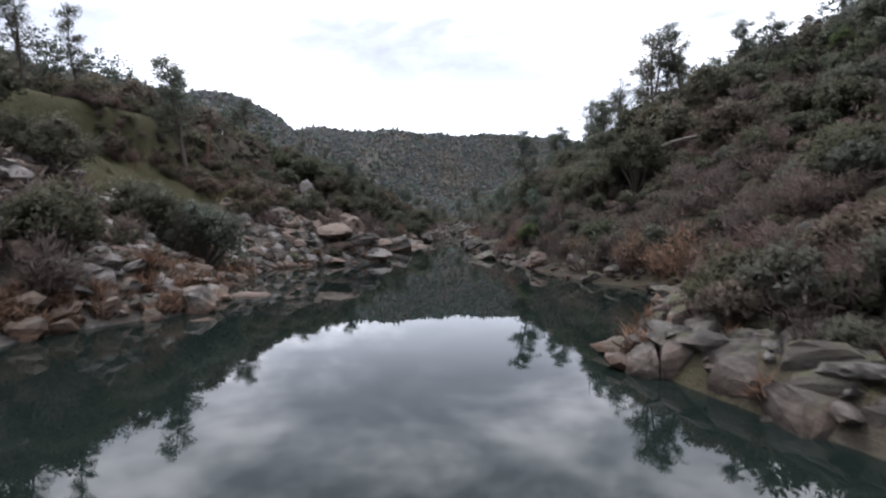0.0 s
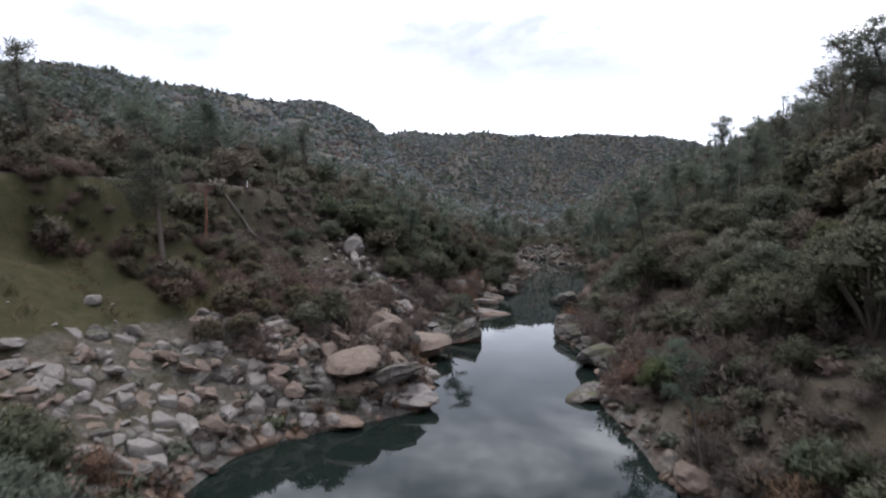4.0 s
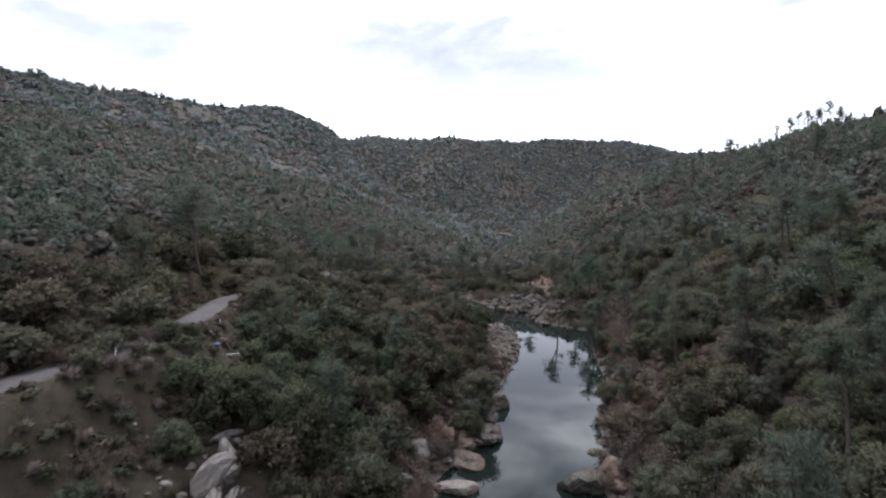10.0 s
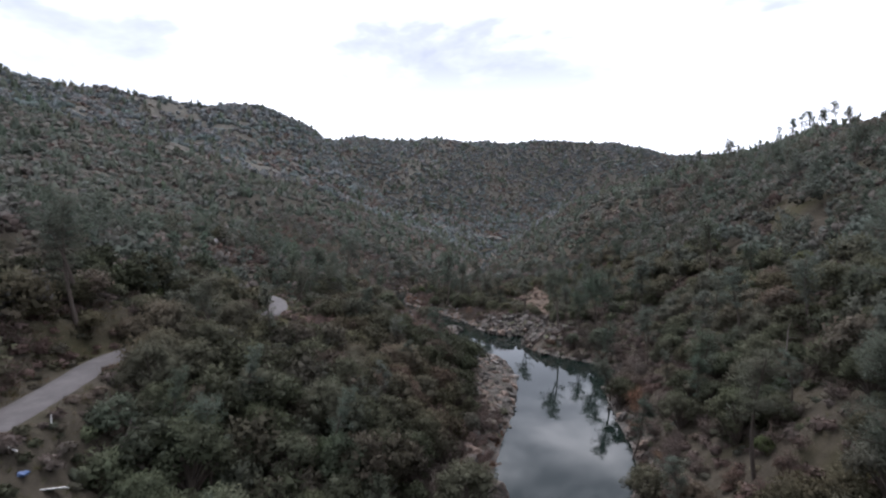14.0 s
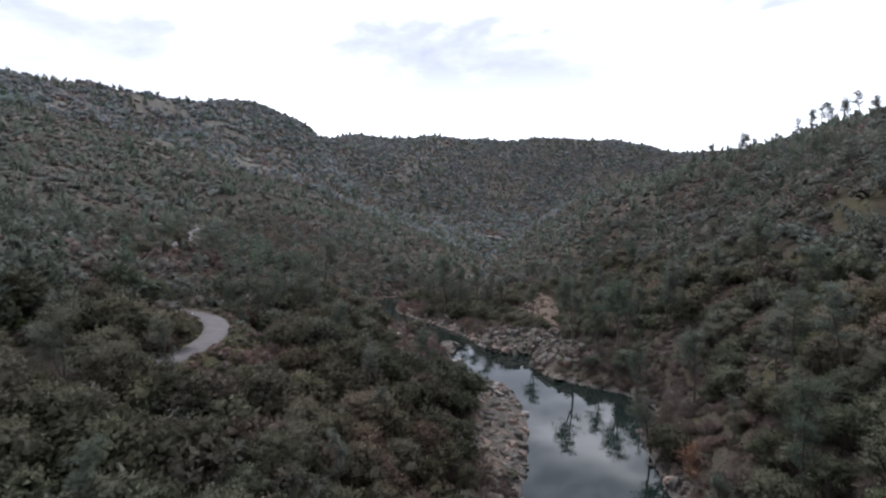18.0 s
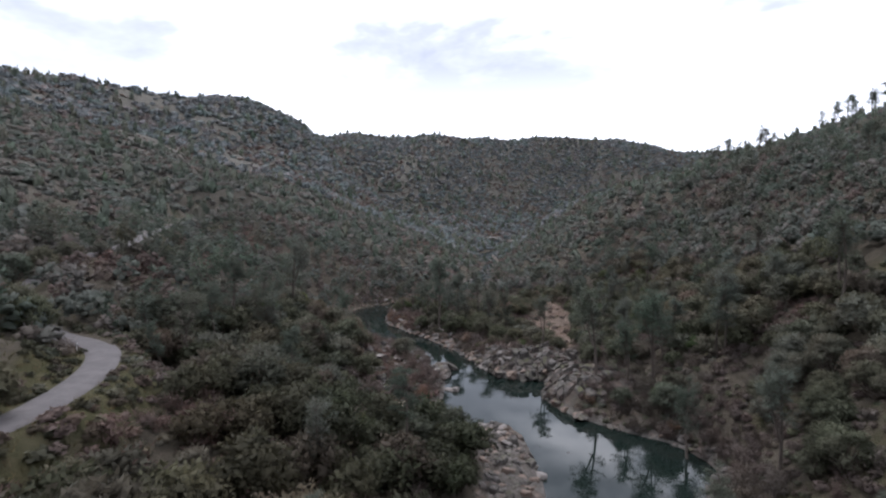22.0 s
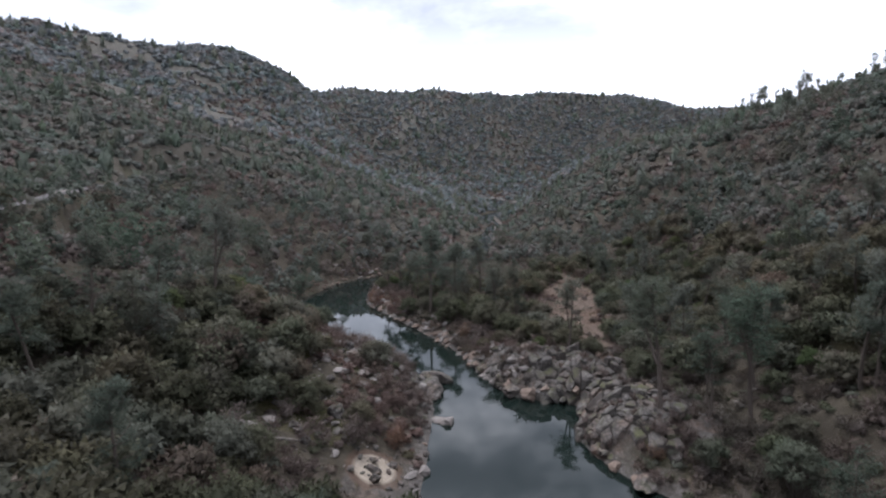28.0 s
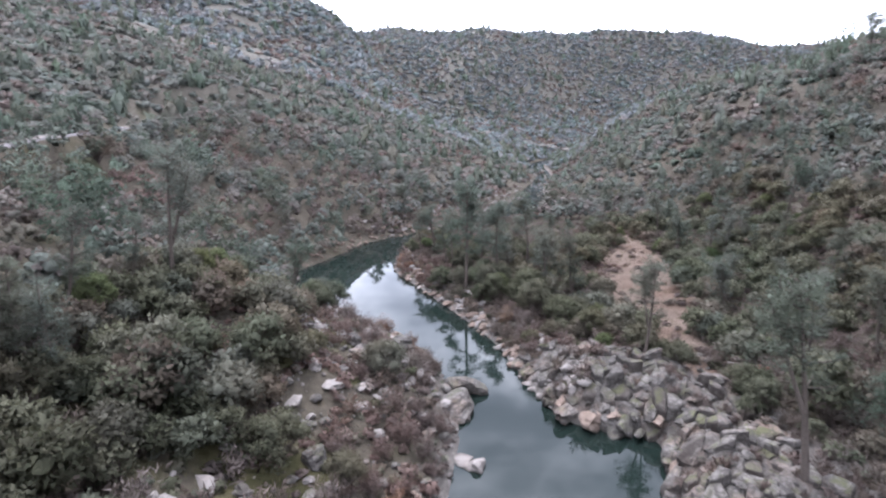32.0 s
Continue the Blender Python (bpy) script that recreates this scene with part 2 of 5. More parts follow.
GROUND, t, b = material("hillside_ground", 0.95, 0.1)
p = position(t)
n1, n2, n3 = noise_node(t, p, 0.06, 5.0), noise_node(t, p, 0.7, 6.0, 0.7), noise_node(t, p, 6.0, 4.0, 0.7)
soil = mix(t, ramp(t, n2, [(0.3, 0.0), (0.7, 1.0)]), (0.036, 0.031, 0.023), (0.070, 0.059, 0.044))
grass = mix(t, ramp(t, n2, [(0.35, 0.0), (0.65, 1.0)]), (0.033, 0.035, 0.013), (0.056, 0.049, 0.023))
soil = mix(t, ramp(t, math_node(t, "ADD", n1, attr(t, "grass")), [(0.58, 0.0), (0.82, 0.85)]), soil, grass)
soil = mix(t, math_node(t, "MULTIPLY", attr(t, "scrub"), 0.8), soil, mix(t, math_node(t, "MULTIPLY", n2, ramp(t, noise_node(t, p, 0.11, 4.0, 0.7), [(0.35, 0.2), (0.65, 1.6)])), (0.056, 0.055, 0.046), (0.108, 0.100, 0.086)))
stone, fine, grain = rock_colour(t, p, None, 0.35)
c = mix(t, ramp(t, math_node(t, "ADD", math_node(t, "MULTIPLY", n2, 0.6), attr(t, "rock")), [(0.62, 0.0), (0.86, 1.0)]), soil, stone)
sand = mix(t, ramp(t, n1, [(0.4, 0.0), (0.6, 1.0)]), mix(t, n2, (0.056, 0.038, 0.028), (0.104, 0.071, 0.052)), mix(t, n2, (0.080, 0.060, 0.046), (0.130, 0.100, 0.080)))
c = mix(t, ramp(t, math_node(t, "ADD", math_node(t, "MULTIPLY", n2, 0.5), attr(t, "sand")), [(0.6, 0.0), (0.95, 1.0)]), c, sand)
c = mix(t, ramp(t, math_node(t, "MULTIPLY", attr(t, "sand"), 0.5), [(0.52, 0.0), (0.66, 1.0)]), c, mix(t, n2, (0.22, 0.185, 0.145), (0.32, 0.275, 0.22)))
c = mix(t, 0.6, c, ramp(t, n3, [(0.25, 0.6), (0.75, 1.35)]), "MULTIPLY")
t.links.new(c, b.inputs["Base Color"])
bump(t, b, math_node(t, "ADD", n2, n3), 0.8, 0.3)

WATER, t, b = material("river_water", 0.01, 0.5)
b.inputs["Base Color"].default_value = (0.0065, 0.0105, 0.0088, 1)
b.inputs["IOR"].default_value = 1.33
p = position(t)
ripples = math_node(t, "ADD", noise_node(t, p, 0.5, 2.0), math_node(t, "MULTIPLY", noise_node(t, p, 3.0, 2.0), 0.15))
bump(t, b, ripples, 0.006, 0.3)

ASPHALT, t, b = material("worn_asphalt", 0.9)
p = position(t)
c = mix(t, ramp(t, noise_node(t, p, 0.5, 5.0, 0.7), [(0.3, 0.0), (0.7, 1.0)]), (0.056, 0.051, 0.051), (0.094, 0.085, 0.084))
c = mix(t, ramp(t, noise_node(t, p, 3.0, 5.0, 0.75), [(0.55, 0.0), (0.75, 0.5)]), c, (0.125, 0.114, 0.110))
t.links.new(c, b.inputs["Base Color"])
bump(t, b, noise_node(t, p, 25.0, 3.0), 0.4, 0.02)


def plain(name, colour, rough=0.6, metal=0.0):
    m, t, b = material(name, rough, 0.4)
    n = noise_node(t, position(t), 4.0, 4.0, 0.65)
    t.links.new(mix(t, 0.5, colour, ramp(t, n, [(0.3, 0.75), (0.7, 1.2)]), "MULTIPLY"), b.inputs["Base Color"])
    b.inputs["Metallic"].default_value = metal
    return m


WHITE = plain("weathered_white_paint", (0.72, 0.72, 0.70))

# ---- the plan: river banks, hill feet and the land's height ----
LEFT = [(-22, -140), (-19, -60), (-17, 0), (-17, 24), (-13.5, 32), (-15, 40), (-17.5, 48), (-18.5, 62), (-13, 69), (-8, 75), (-10, 86),
        (-13, 100), (-11, 113), (-8, 126), (-12, 139), (-8.5, 149), (-5.5, 158), (-5, 170), (-3, 190), (-0.5, 206), (1, 224), (0.5, 238),
        (-2, 251), (-8, 252), (-10, 246), (-15, 248), (-16, 262), (-17, 280), (-20, 292), (-26, 304), (-36, 314), (-48, 323), (-62, 333), (-71, 348),
        (-68, 370), (-64, 396), (-50, 420), (-45, 440), (-38, 465), (-26, 500), (-22, 560), (-14, 700), (-24, 860), (0, 1000), (80, 1110), (300, 1210), (1200, 1290)]
RIGHT = [(22, -140), (16, -60), (12, 0), (8, 17), (7, 22), (13.5, 34), (15, 42), (11.5, 50), (10, 60), (8, 72), (7, 80), (8, 92), (6, 103),
         (5, 112), (10, 124), (12, 134), (9, 140), (10, 148), (12, 156), (13, 168), (18, 186), (19, 205), (21, 225), (27, 236), (24, 246), (18, 251),
         (9, 260), (5, 270), (6, 283), (-4, 286), (-11, 300), (-16, 312), (-24, 325), (-35, 342), (-47, 362), (-47, 390), (-34, 425),
         (-20, 452), (4, 505), (-6, 535), (-8, 600), (-2, 700), (-8, 860), (16, 990), (95, 1090), (310, 1185), (1200, 1265)]
FOOT_Y = [-140, 0, 22, 42, 72, 105, 135, 170, 205, 236, 262, 290, 310, 345, 400, 450, 510, 560, 700, 860, 990, 1090, 1185, 1265]
FOOT_X = [24, 15, 13, 19, 12, 9, 15, 17, 23, 31, 27, 27, 32, 38, 44, 34, 16, 6, 6, 6, 26, 110, 330, 1200]


def smooth_line(points, steps=5):
    """A curve through the points, as an array."""
    q = np.array([points[0], *points, points[-1]], float)
    s = np.linspace(0, 1, steps, endpoint=False)[:, None]
    rows = []
    for a, b_, c_, d_ in zip(q, q[1:], q[2:], q[3:]):
        rows.append(0.5 * (2 * b_ + (c_ - a) * s + (2 * a - 5 * b_ + 4 * c_ - d_) * s**2 + (3 * b_ - a - 3 * c_ + d_) * s**3))
    return np.concatenate(rows + [q[-1:]])


LINE_L, LINE_R = smooth_line(LEFT), smooth_line(RIGHT)


def distance(x, y, line):
    """The distance from each place to a line."""
    best = np.full(x.shape, 1e12)
    for (ax, ay), (bx, by) in zip(line, line[1:]):
        dx, dy = bx - ax, by - ay
        s = np.clip(((x - ax) * dx + (y - ay) * dy) / (dx * dx + dy * dy + 1e-9), 0, 1)
        best = np.minimum(best, (x - ax - s * dx) ** 2 + (y - ay - s * dy) ** 2)
    return np.sqrt(best)


def in_water(x, y):
    ring = np.concatenate([LINE_L, LINE_R[::-1]])
    inside = np.zeros(x.shape, bool)
    for (ax, ay), (bx, by) in zip(ring, np.roll(ring, -1, 0)):
        cross = (ay > y) != (by > y)
        inside ^= cross & (x < (bx - ax) * (y - ay) / (by - ay + 1e-12) + ax)
    return inside


def value_noise(x, y, seed):
    """Smooth noise from -1 to 1 with cells of one metre."""
    xi, yi = np.floor(x), np.floor(y)
    fx, fy = x - xi, y - yi
    fx, fy = fx * fx * (3 - 2 * fx), fy * fy * (3 - 2 * fy)

    def corner(i, j):
        h = np.sin((xi + i) * 127.1 + (yi + j) * 311.7 + seed * 74.7) * 43758.5453
        return (h - np.floor(h)) * 2 - 1

    return (corner(0, 0) * (1 - fx) + corner(1, 0) * fx) * (1 - fy) + (corner(0, 1) * (1 - fx) + corner(1, 1) * fx) * fy


def rough(x, y, size, seed, octaves=4):
    total, amp = 0, 1.0
    for k in range(octaves):
        total = total + amp * value_noise(x / size, y / size, seed + k)
        amp, size = amp * 0.5, size * 0.47
    return total


def blocks(x, y, size, seed):
    """Jointed bedrock: each block of a broken grid has its own height from 0 to 1, with cracks between."""
    u, v = (x * 0.8 + y * 0.6) / size, (-x * 0.6 + y * 0.8) / (size * 0.62)
    best, second, height = np.full(u.shape, 9.0), np.full(u.shape, 9.0), np.zeros(u.shape)
    for i_ in (-1, 0, 1):
        for j_ in (-1, 0, 1):
            a, c_ = np.floor(u) + i_, np.floor(v) + j_
            h = np.sin(a * 127.1 + c_ * 311.7 + seed) * 43758.5453
            h -= np.floor(h)
            g = np.sin(a * 269.5 + c_ * 183.3 + seed) * 43758.5453
            g -= np.floor(g)
            d = np.hypot(u - a - 0.5 - 0.7 * (h - 0.5), v - c_ - 0.5 - 0.7 * (g - 0.5))
            closer = d < best
            second = np.where(closer, best, np.minimum(second, d))
            height = np.where(closer, (h * 7.13) % 1, height)
            best = np.minimum(best, d)
    return height - 0.8 * np.exp(-((second - best) / 0.16) ** 2)


def step(a, b_, v):
    s = np.clip((v - a) / (b_ - a), 0, 1)
    return s * s * (3 - 2 * s)


ROAD = [(-62, -60), (-52, 40), (-46, 80), (-43.5, 100), (-42, 118), (-43, 132), (-47, 148), (-50.5, 160), (-49.5, 171), (-45, 182), (-44.5, 195), (-49, 209), (-57, 220),
        (-70, 227), (-92, 246), (-104, 275), (-108, 300), (-122, 332), (-148, 386), (-166, 425), (-172, 470), (-155, 560), (-170, 700)]
LINE_ROAD = smooth_line(ROAD, 8)


def land(x, y):
    """The height of the land and what lies on it: height, distance to the water, left side?, distance to the road."""
    x, y = np.asarray(x, float), np.asarray(y, float)
    dl, dr = distance(x, y, LINE_L), distance(x, y, LINE_R)
    wet = in_water(x, y)
    left = dl < dr
    near = np.minimum(dl, dr)
    droad = distance(x, y, LINE_ROAD)
    # west side: bank, the bench with the road, the long hillside, the ridge
    s1 = 0.62 - 0.2 * step(170, 225, y)
    d1 = 20 / s1
    s3 = 0.34 + 0.66 * step(650, 1050, y)
    s2 = 0.3 + 0.1 * step(250, 380, y)
    zl = s1 * np.minimum(dl, d1) + s2 * np.clip(dl - d1, 0, 110) + s3 * np.maximum(dl - d1 - 110, 0)
    top = 227 - 16 * step(-370, -440, x) - 70 * step(-390, -130, x + (y - 1000) * 0.2)
    top = np.where(y > 1200, 227 - (16 * step(-370, -440, x)) * (1 - step(1200, 1420, y)) - 32 * step(290, 450, x) + 16 * step(1200, 1420, y) - 70 * step(-390, -130, x + (y - 1000) * 0.2) * (1 - step(1200, 1420, y)), top)
    zl = top - np.logaddexp(0, (top - zl) / 9) * 9
    # a side valley parts the near ridge from the far one
    draw_x, draw_y = (x + 120) * 0.42 + (y - 1090) * 0.91, (y - 1090) * 0.42 - (x + 120) * 0.91
    zl = zl - 85 * np.exp(-((draw_x / 75) ** 2)) * step(-40, 120, draw_y) * (1 - step(420, 620, draw_y)) * (y > 700)
    zl = np.maximum(zl, 0)
    # east side: flat by the water, then the steep hill
    df = np.maximum(x - np.interp(y, FOOT_Y, FOOT_X), 0) * 0.97
    steep = step(20, 50, y) * (1 - step(108, 165, y))
    zr = np.minimum(0.55 * dr, 3.2) + (0.56 + 0.07 * step(75, 135, y) + 0.06 * step(120, 220, y) + 0.06 * step(300, 430, y)) * np.minimum(df, 72) + steep * (0.05 * np.minimum(df, 24) - 0.05 * np.clip(df - 24, 0, 48)) + (0.25 + 0.03 * step(400, 480, y)) * np.clip(df - 72, 0, 190) - 0.12 * np.maximum(df - 262, 0)
    z = np.where(left, zl, zr)
    # relief grows away from the water
    relief = np.clip(near / 25, 0, 1)
    z = z + relief * (2.2 * rough(x, y, 42, 3) + 0.9 * rough(x, y, 9, 7)) + np.clip(near / 8, 0, 1) * 0.35 * rough(x, y, 2.6, 11)
    z = z + np.clip((near - 120) / 300, 0, 1) * (12 * rough(x, y, 170, 19) + 4 * rough(x, y, 40, 23))
    # ledges: the knoll by the sandbar, the spit, the slabs and cliffs of the west bank, the outcrop by the start
    knoll = (1 - step(0.7, 1.15, np.hypot((x - 8 + 0.5 * (y - 282)) / 14, (y - 283) / 21))) * step(0.1, 1.6, near) * ~left
    z = z + knoll * (1.0 + 1.6 * blocks(x, y, 5.5, 5.0))
    slabs = step(0.3, 2.0, near) * (1 - step(9, 15, near)) * left * step(64, 72, y) * (1 - step(118, 130, y))
    slabs = np.maximum(slabs, step(0.2, 1.0, near) * (1 - step(6, 10, near)) * left * step(280, 284, y) * (1 - step(292, 297, y)))
    z = z + slabs * (0.2 + 1.2 * blocks(x, y, 3.8, 2.0) + 0.5 * blocks(x, y, 1.8, 6.0))
    spit = step(0.1, 1.0, near) * (1 - step(8, 11, near)) * left * step(200, 208, y) * (1 - step(250, 254, y))
    z = z * (1 - 0.55 * spit) + spit * (0.3 + 1.0 * blocks(x, y, 3.0, 4.0))
    ledge = step(0.1, 1.0, near) * ~left * (1 - step(18, 24, x)) * step(1, 5, y) * (1 - step(27, 33, y))
    z = z * (1 - 0.5 * ledge) + ledge * (0.6 + 0.5 * rough(x, y, 4, 8))
    z = np.maximum(z, 0.12 + 0.25 * np.minimum(near, 2))
    z = np.where(wet, -np.minimum(0.7 * near, 3.0) - 0.05, z)
    return z, np.where(wet, -near, near), left, droad


def road_height(y):
    return np.interp(y, [-60, 40, 80, 100, 220, 245, 275, 300, 332, 386, 470, 700], [17, 19, 20.5, 21, 21, 24, 29, 32, 34.5, 37, 40, 52])


def ground_height(x, y):
    z, near, left, droad = land(x, y)
    flat = 1 - step(2.6, 7.0, droad)
    return z * (1 - flat) + road_height(np.asarray(y, float)) * flat, near, left, droad


def steps_out(lo, hi, size, reach_lo, reach_hi, grow=1.09):
    mid = list(np.arange(lo, hi, size))
    a, b_, s = [lo], [mid[-1]], size
    while a[-1] > reach_lo or b_[-1] < reach_hi:
        s *= grow
        a.append(max(a[-1] - s, reach_lo - 1)), b_.append(min(b_[-1] + s, reach_hi + 1))
    return np.array(sorted(set(np.round(a[1:], 3)) | set(np.round(mid, 3)) | set(np.round(b_[1:], 3))))


def quick_mesh(name, verts, faces, mat, shade=False, normals=None):
    """A mesh from arrays; all faces have as many corners. normals: leaves are shaded as the crown that they make up."""
    me = bpy.data.meshes.new(name)
    verts, faces = np.asarray(verts, np.float32), np.asarray(faces, np.int32)
    n, k = faces.shape
    me.vertices.add(len(verts)), me.loops.add(n * k), me.polygons.add(n)
    me.vertices.foreach_set("co", verts.ravel())
    me.loops.foreach_set("vertex_index", faces.ravel())
    me.polygons.foreach_set("loop_start", np.arange(n, dtype=np.int32) * k)
    me.polygons.foreach_set("use_smooth", np.full(n, shade or normals is not None))
    me.update(calc_edges=True)
    if normals is not None:
        me.normals_split_custom_set_from_vertices(np.asarray(normals, np.float32))
    me.materials.append(mat)
    return me


gx = steps_out(-62, 62, 0.9, -2600, 2600, 1.055)
gy = steps_out(-30, 345, 0.9, -1500, 3200, 1.045)
X, Y = np.meshgrid(gx, gy)
Z, NEAR, WEST, DROAD = ground_height(X.ravel(), Y.ravel())
nx, ny = len(gx), len(gy)
i = (np.arange(ny - 1)[:, None] * nx + np.arange(nx - 1)).ravel()
ground_mesh = quick_mesh("ground", np.stack([X.ravel(), Y.ravel(), Z], 1), np.stack([i, i + 1, i + nx + 1, i + nx], 1), GROUND, True)
fx, fy = X.ravel(), Y.ravel()
GRID = Z.reshape(ny, nx)


def height_at(x, y):
    """The height of the ground sheet at one place."""
    i_, j_ = int(np.clip(np.searchsorted(gx, x) - 1, 0, nx - 2)), int(np.clip(np.searchsorted(gy, y) - 1, 0, ny - 2))
    u, v = (x - gx[i_]) / (gx[i_ + 1] - gx[i_]), (y - gy[j_]) / (gy[j_ + 1] - gy[j_])
    return float((GRID[j_, i_] * (1 - u) + GRID[j_, i_ + 1] * u) * (1 - v) + (GRID[j_ + 1, i_] * (1 - u) + GRID[j_ + 1, i_ + 1] * u) * v)


def sheet(x, y):
    """The heights of the ground sheet at many places."""
    i_, j_ = np.clip(np.searchsorted(gx, x) - 1, 0, nx - 2), np.clip(np.searchsorted(gy, y) - 1, 0, ny - 2)
    u, v = (x - gx[i_]) / (gx[i_ + 1] - gx[i_]), (y - gy[j_]) / (gy[j_ + 1] - gy[j_])
    return (GRID[j_, i_] * (1 - u) + GRID[j_, i_ + 1] * u) * (1 - v) + (GRID[j_ + 1, i_] * (1 - u) + GRID[j_ + 1, i_ + 1] * u) * v


bare = np.clip(1 - NEAR / 14, 0, 1) * 0.5 + 0.12 * np.clip(1 - NEAR / 3, 0, 1)
bare = bare + 0.14 * step(250, 600, NEAR) * np.clip(rough(fx, fy, 90, 31), 0, 1)
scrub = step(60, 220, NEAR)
bare = np.maximum(bare, 0.75 * (1 - step(0.8, 1.2, np.hypot((fx - 8 + 0.5 * (fy - 282)) / 14, (fy - 283) / 21))))
bare = np.maximum(bare, 0.5 * (NEAR < 9) * WEST * (fy > 198) * (fy < 256))
bare = np.maximum(bare, 0.45 * (NEAR < 14) * WEST * (fy > 30) * (fy < 125))
bare = bare * np.where(~WEST & (fy < 60), 0.45, 1.0) * np.where(WEST & (fy > 300) & (NEAR < 60), 0.5, 1.0)
turf = 0.9 * np.clip(rough(fx, fy, 7, 81) + 0.2, 0, 1) * np.exp(-(((fx + 36) / 13) ** 2 + ((fy - 272) / 18) ** 2)) + 0.5 * np.exp(-(((fx + 40) / 18) ** 2 + ((fy - 64) / 24) ** 2)) + 0.08 * (1 - step(3, 9, DROAD)) + 0.45 * (1 - step(4, 9, DROAD)) * np.exp(-((fy - 203) / 16) ** 2) + 0.17 * ~WEST * (fy < 310) * np.clip(rough(fx, fy, 8, 83) + 0.35, 0, 1) + 0.14 * np.exp(-(((fx + 38) / 7) ** 2 + ((fy - 99) / 6) ** 2)) + 0.02 * WEST * (NEAR < 60)
dune = 0.85 * (1 - step(6, 12, np.hypot((fx - 15.5 - 0.03 * (fy - 345)) * 1.05, (fy - 354) / 6.6) + 3.2 * rough(fx, fy, 7, 71)))
dune = np.maximum(dune, 1.45 * (1 - step(2.0, 4.2, np.hypot(fx + 21.5, (fy - 256.0) / 1.3))))
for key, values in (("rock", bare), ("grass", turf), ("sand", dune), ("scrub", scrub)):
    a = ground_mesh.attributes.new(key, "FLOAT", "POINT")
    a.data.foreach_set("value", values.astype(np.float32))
tagged(new("ground", ground_mesh), "rocky canyon hillsides with brown soil and sparse winter grass", "ground", kind="structure")

water_mesh = quick_mesh("water", [(-120, -600, 0), (1300, -600, 0), (1300, 1400, 0), (-120, 1400, 0)], [(0, 1, 2, 3)], WATER)
tagged(new("water", water_mesh), "still dark green river reflecting the cloudy sky", "river", kind="structure")


def part(name, me, parent, label="", m=None):
    ob = new(name, me)
    ob.parent = parent
    if m is not None:
        ob.matrix_basis = m
    if label:
        tagged(ob, label)
    return ob


# ---- the road ----
def strip(name, line, offsets, lift, mat):
    """A ribbon along a line with the given cross-section (side, height)."""
    tangent = np.gradient(line, axis=0)
    tangent /= np.linalg.norm(tangent, axis=1)[:, None]
    side = np.stack([tangent[:, 1], -tangent[:, 0]], 1)
    z = road_height(line[:, 1]) + lift
    rows = [np.concatenate([line + side * o, (z + h)[:, None]], 1) for o, h in offsets]
    v = np.stack(rows, 1).reshape(-1, 3)
    k = len(offsets)
    a = (np.arange(len(line) - 1)[:, None] * k + np.arange(k - 1)).ravel()
    return quick_mesh(name, v, np.stack([a, a + 1, a + k + 1, a + k], 1), mat, True)


tagged(new("road", strip("road", LINE_ROAD, [(-2.0, -0.25), (-1.8, 0.0), (-0.9, 0.04), (0, 0.06), (0.9, 0.04), (1.8, 0.0), (2.0, -0.25)], 0.12, ASPHALT)),
       "narrow worn grey asphalt road along the hillside bench", "road", kind="structure")

# ---- rocks ----
rng = np.random.default_rng(7)


def unit_sphere(level):
    bm = bmesh.new()
    bmesh.ops.create_icosphere(bm, subdivisions=level, radius=1)
    v = np.array([q.co[:] for q in bm.verts])
    f = np.array([[q.index for q in face.verts] for face in bm.faces])
    bm.free()
    return v / np.linalg.norm(v, axis=1)[:, None], f


SPHERE = {k: unit_sphere(k) for k in (1, 2, 3)}


def rock_shape(level, shape, planes=11, grit=0.05):
    """An angular block: a ball cut by random planes, uneven on its faces."""
    v, f = SPHERE[level]
    n = rng.normal(size=(planes, 3))
    n /= np.linalg.norm(n, axis=1)[:, None]
    off = rng.uniform(0.55, 0.95, planes)
    r = np.minimum((off / np.maximum(v @ n.T, 0.05)).min(1), 1.25)
    wave = np.sin(v @ rng.normal(size=(3, 3)) * 5 + rng.uniform(0, 6, 3)).sum(1) * grit
    return v * (r + wave)[:, None] * np.array(shape), f


ROCK_SHAPES = [(1.0, 0.8, 0.62), (1.2, 0.8, 0.5), (0.9, 0.9, 0.75), (1.3, 0.7, 0.45), (1.0, 1.0, 0.55), (1.1, 0.7, 0.8), (1.4, 0.9, 0.35), (0.8, 0.7, 0.7)]
rock_meshes = {}
for mat in (ROCK, ROCK_MOSS, ROCK_TAN, ROCK_PALE):
    rock_meshes[mat.name] = [quick_mesh("boulder", *rock_shape(3, s), mat) for s in ROCK_SHAPES]
ROCK_LOW = [rock_shape(2, s) for s in ROCK_SHAPES]


def turned(n, tilt):
    """n random turns: about z freely, and a tilt in degrees."""
    a, b_, c_ = rng.uniform(0, 2 * np.pi, n), radians(tilt) * rng.normal(size=n), radians(tilt) * rng.normal(size=n)
    ca, sa_, cb, sb, cc, sc = np.cos(a), np.sin(a), np.cos(b_), np.sin(b_), np.cos(c_), np.sin(c_)
    one, nil = np.ones(n), np.zeros(n)
    rz = np.array([[ca, -sa_, nil], [sa_, ca, nil], [nil, nil, one]]).transpose(2, 0, 1)
    rx = np.array([[one, nil, nil], [nil, cb, -sb], [nil, sb, cb]]).transpose(2, 0, 1)
    ry = np.array([[cc, nil, sc], [nil, one, nil], [-sc, nil, cc]]).transpose(2, 0, 1)
    return rz @ rx @ ry


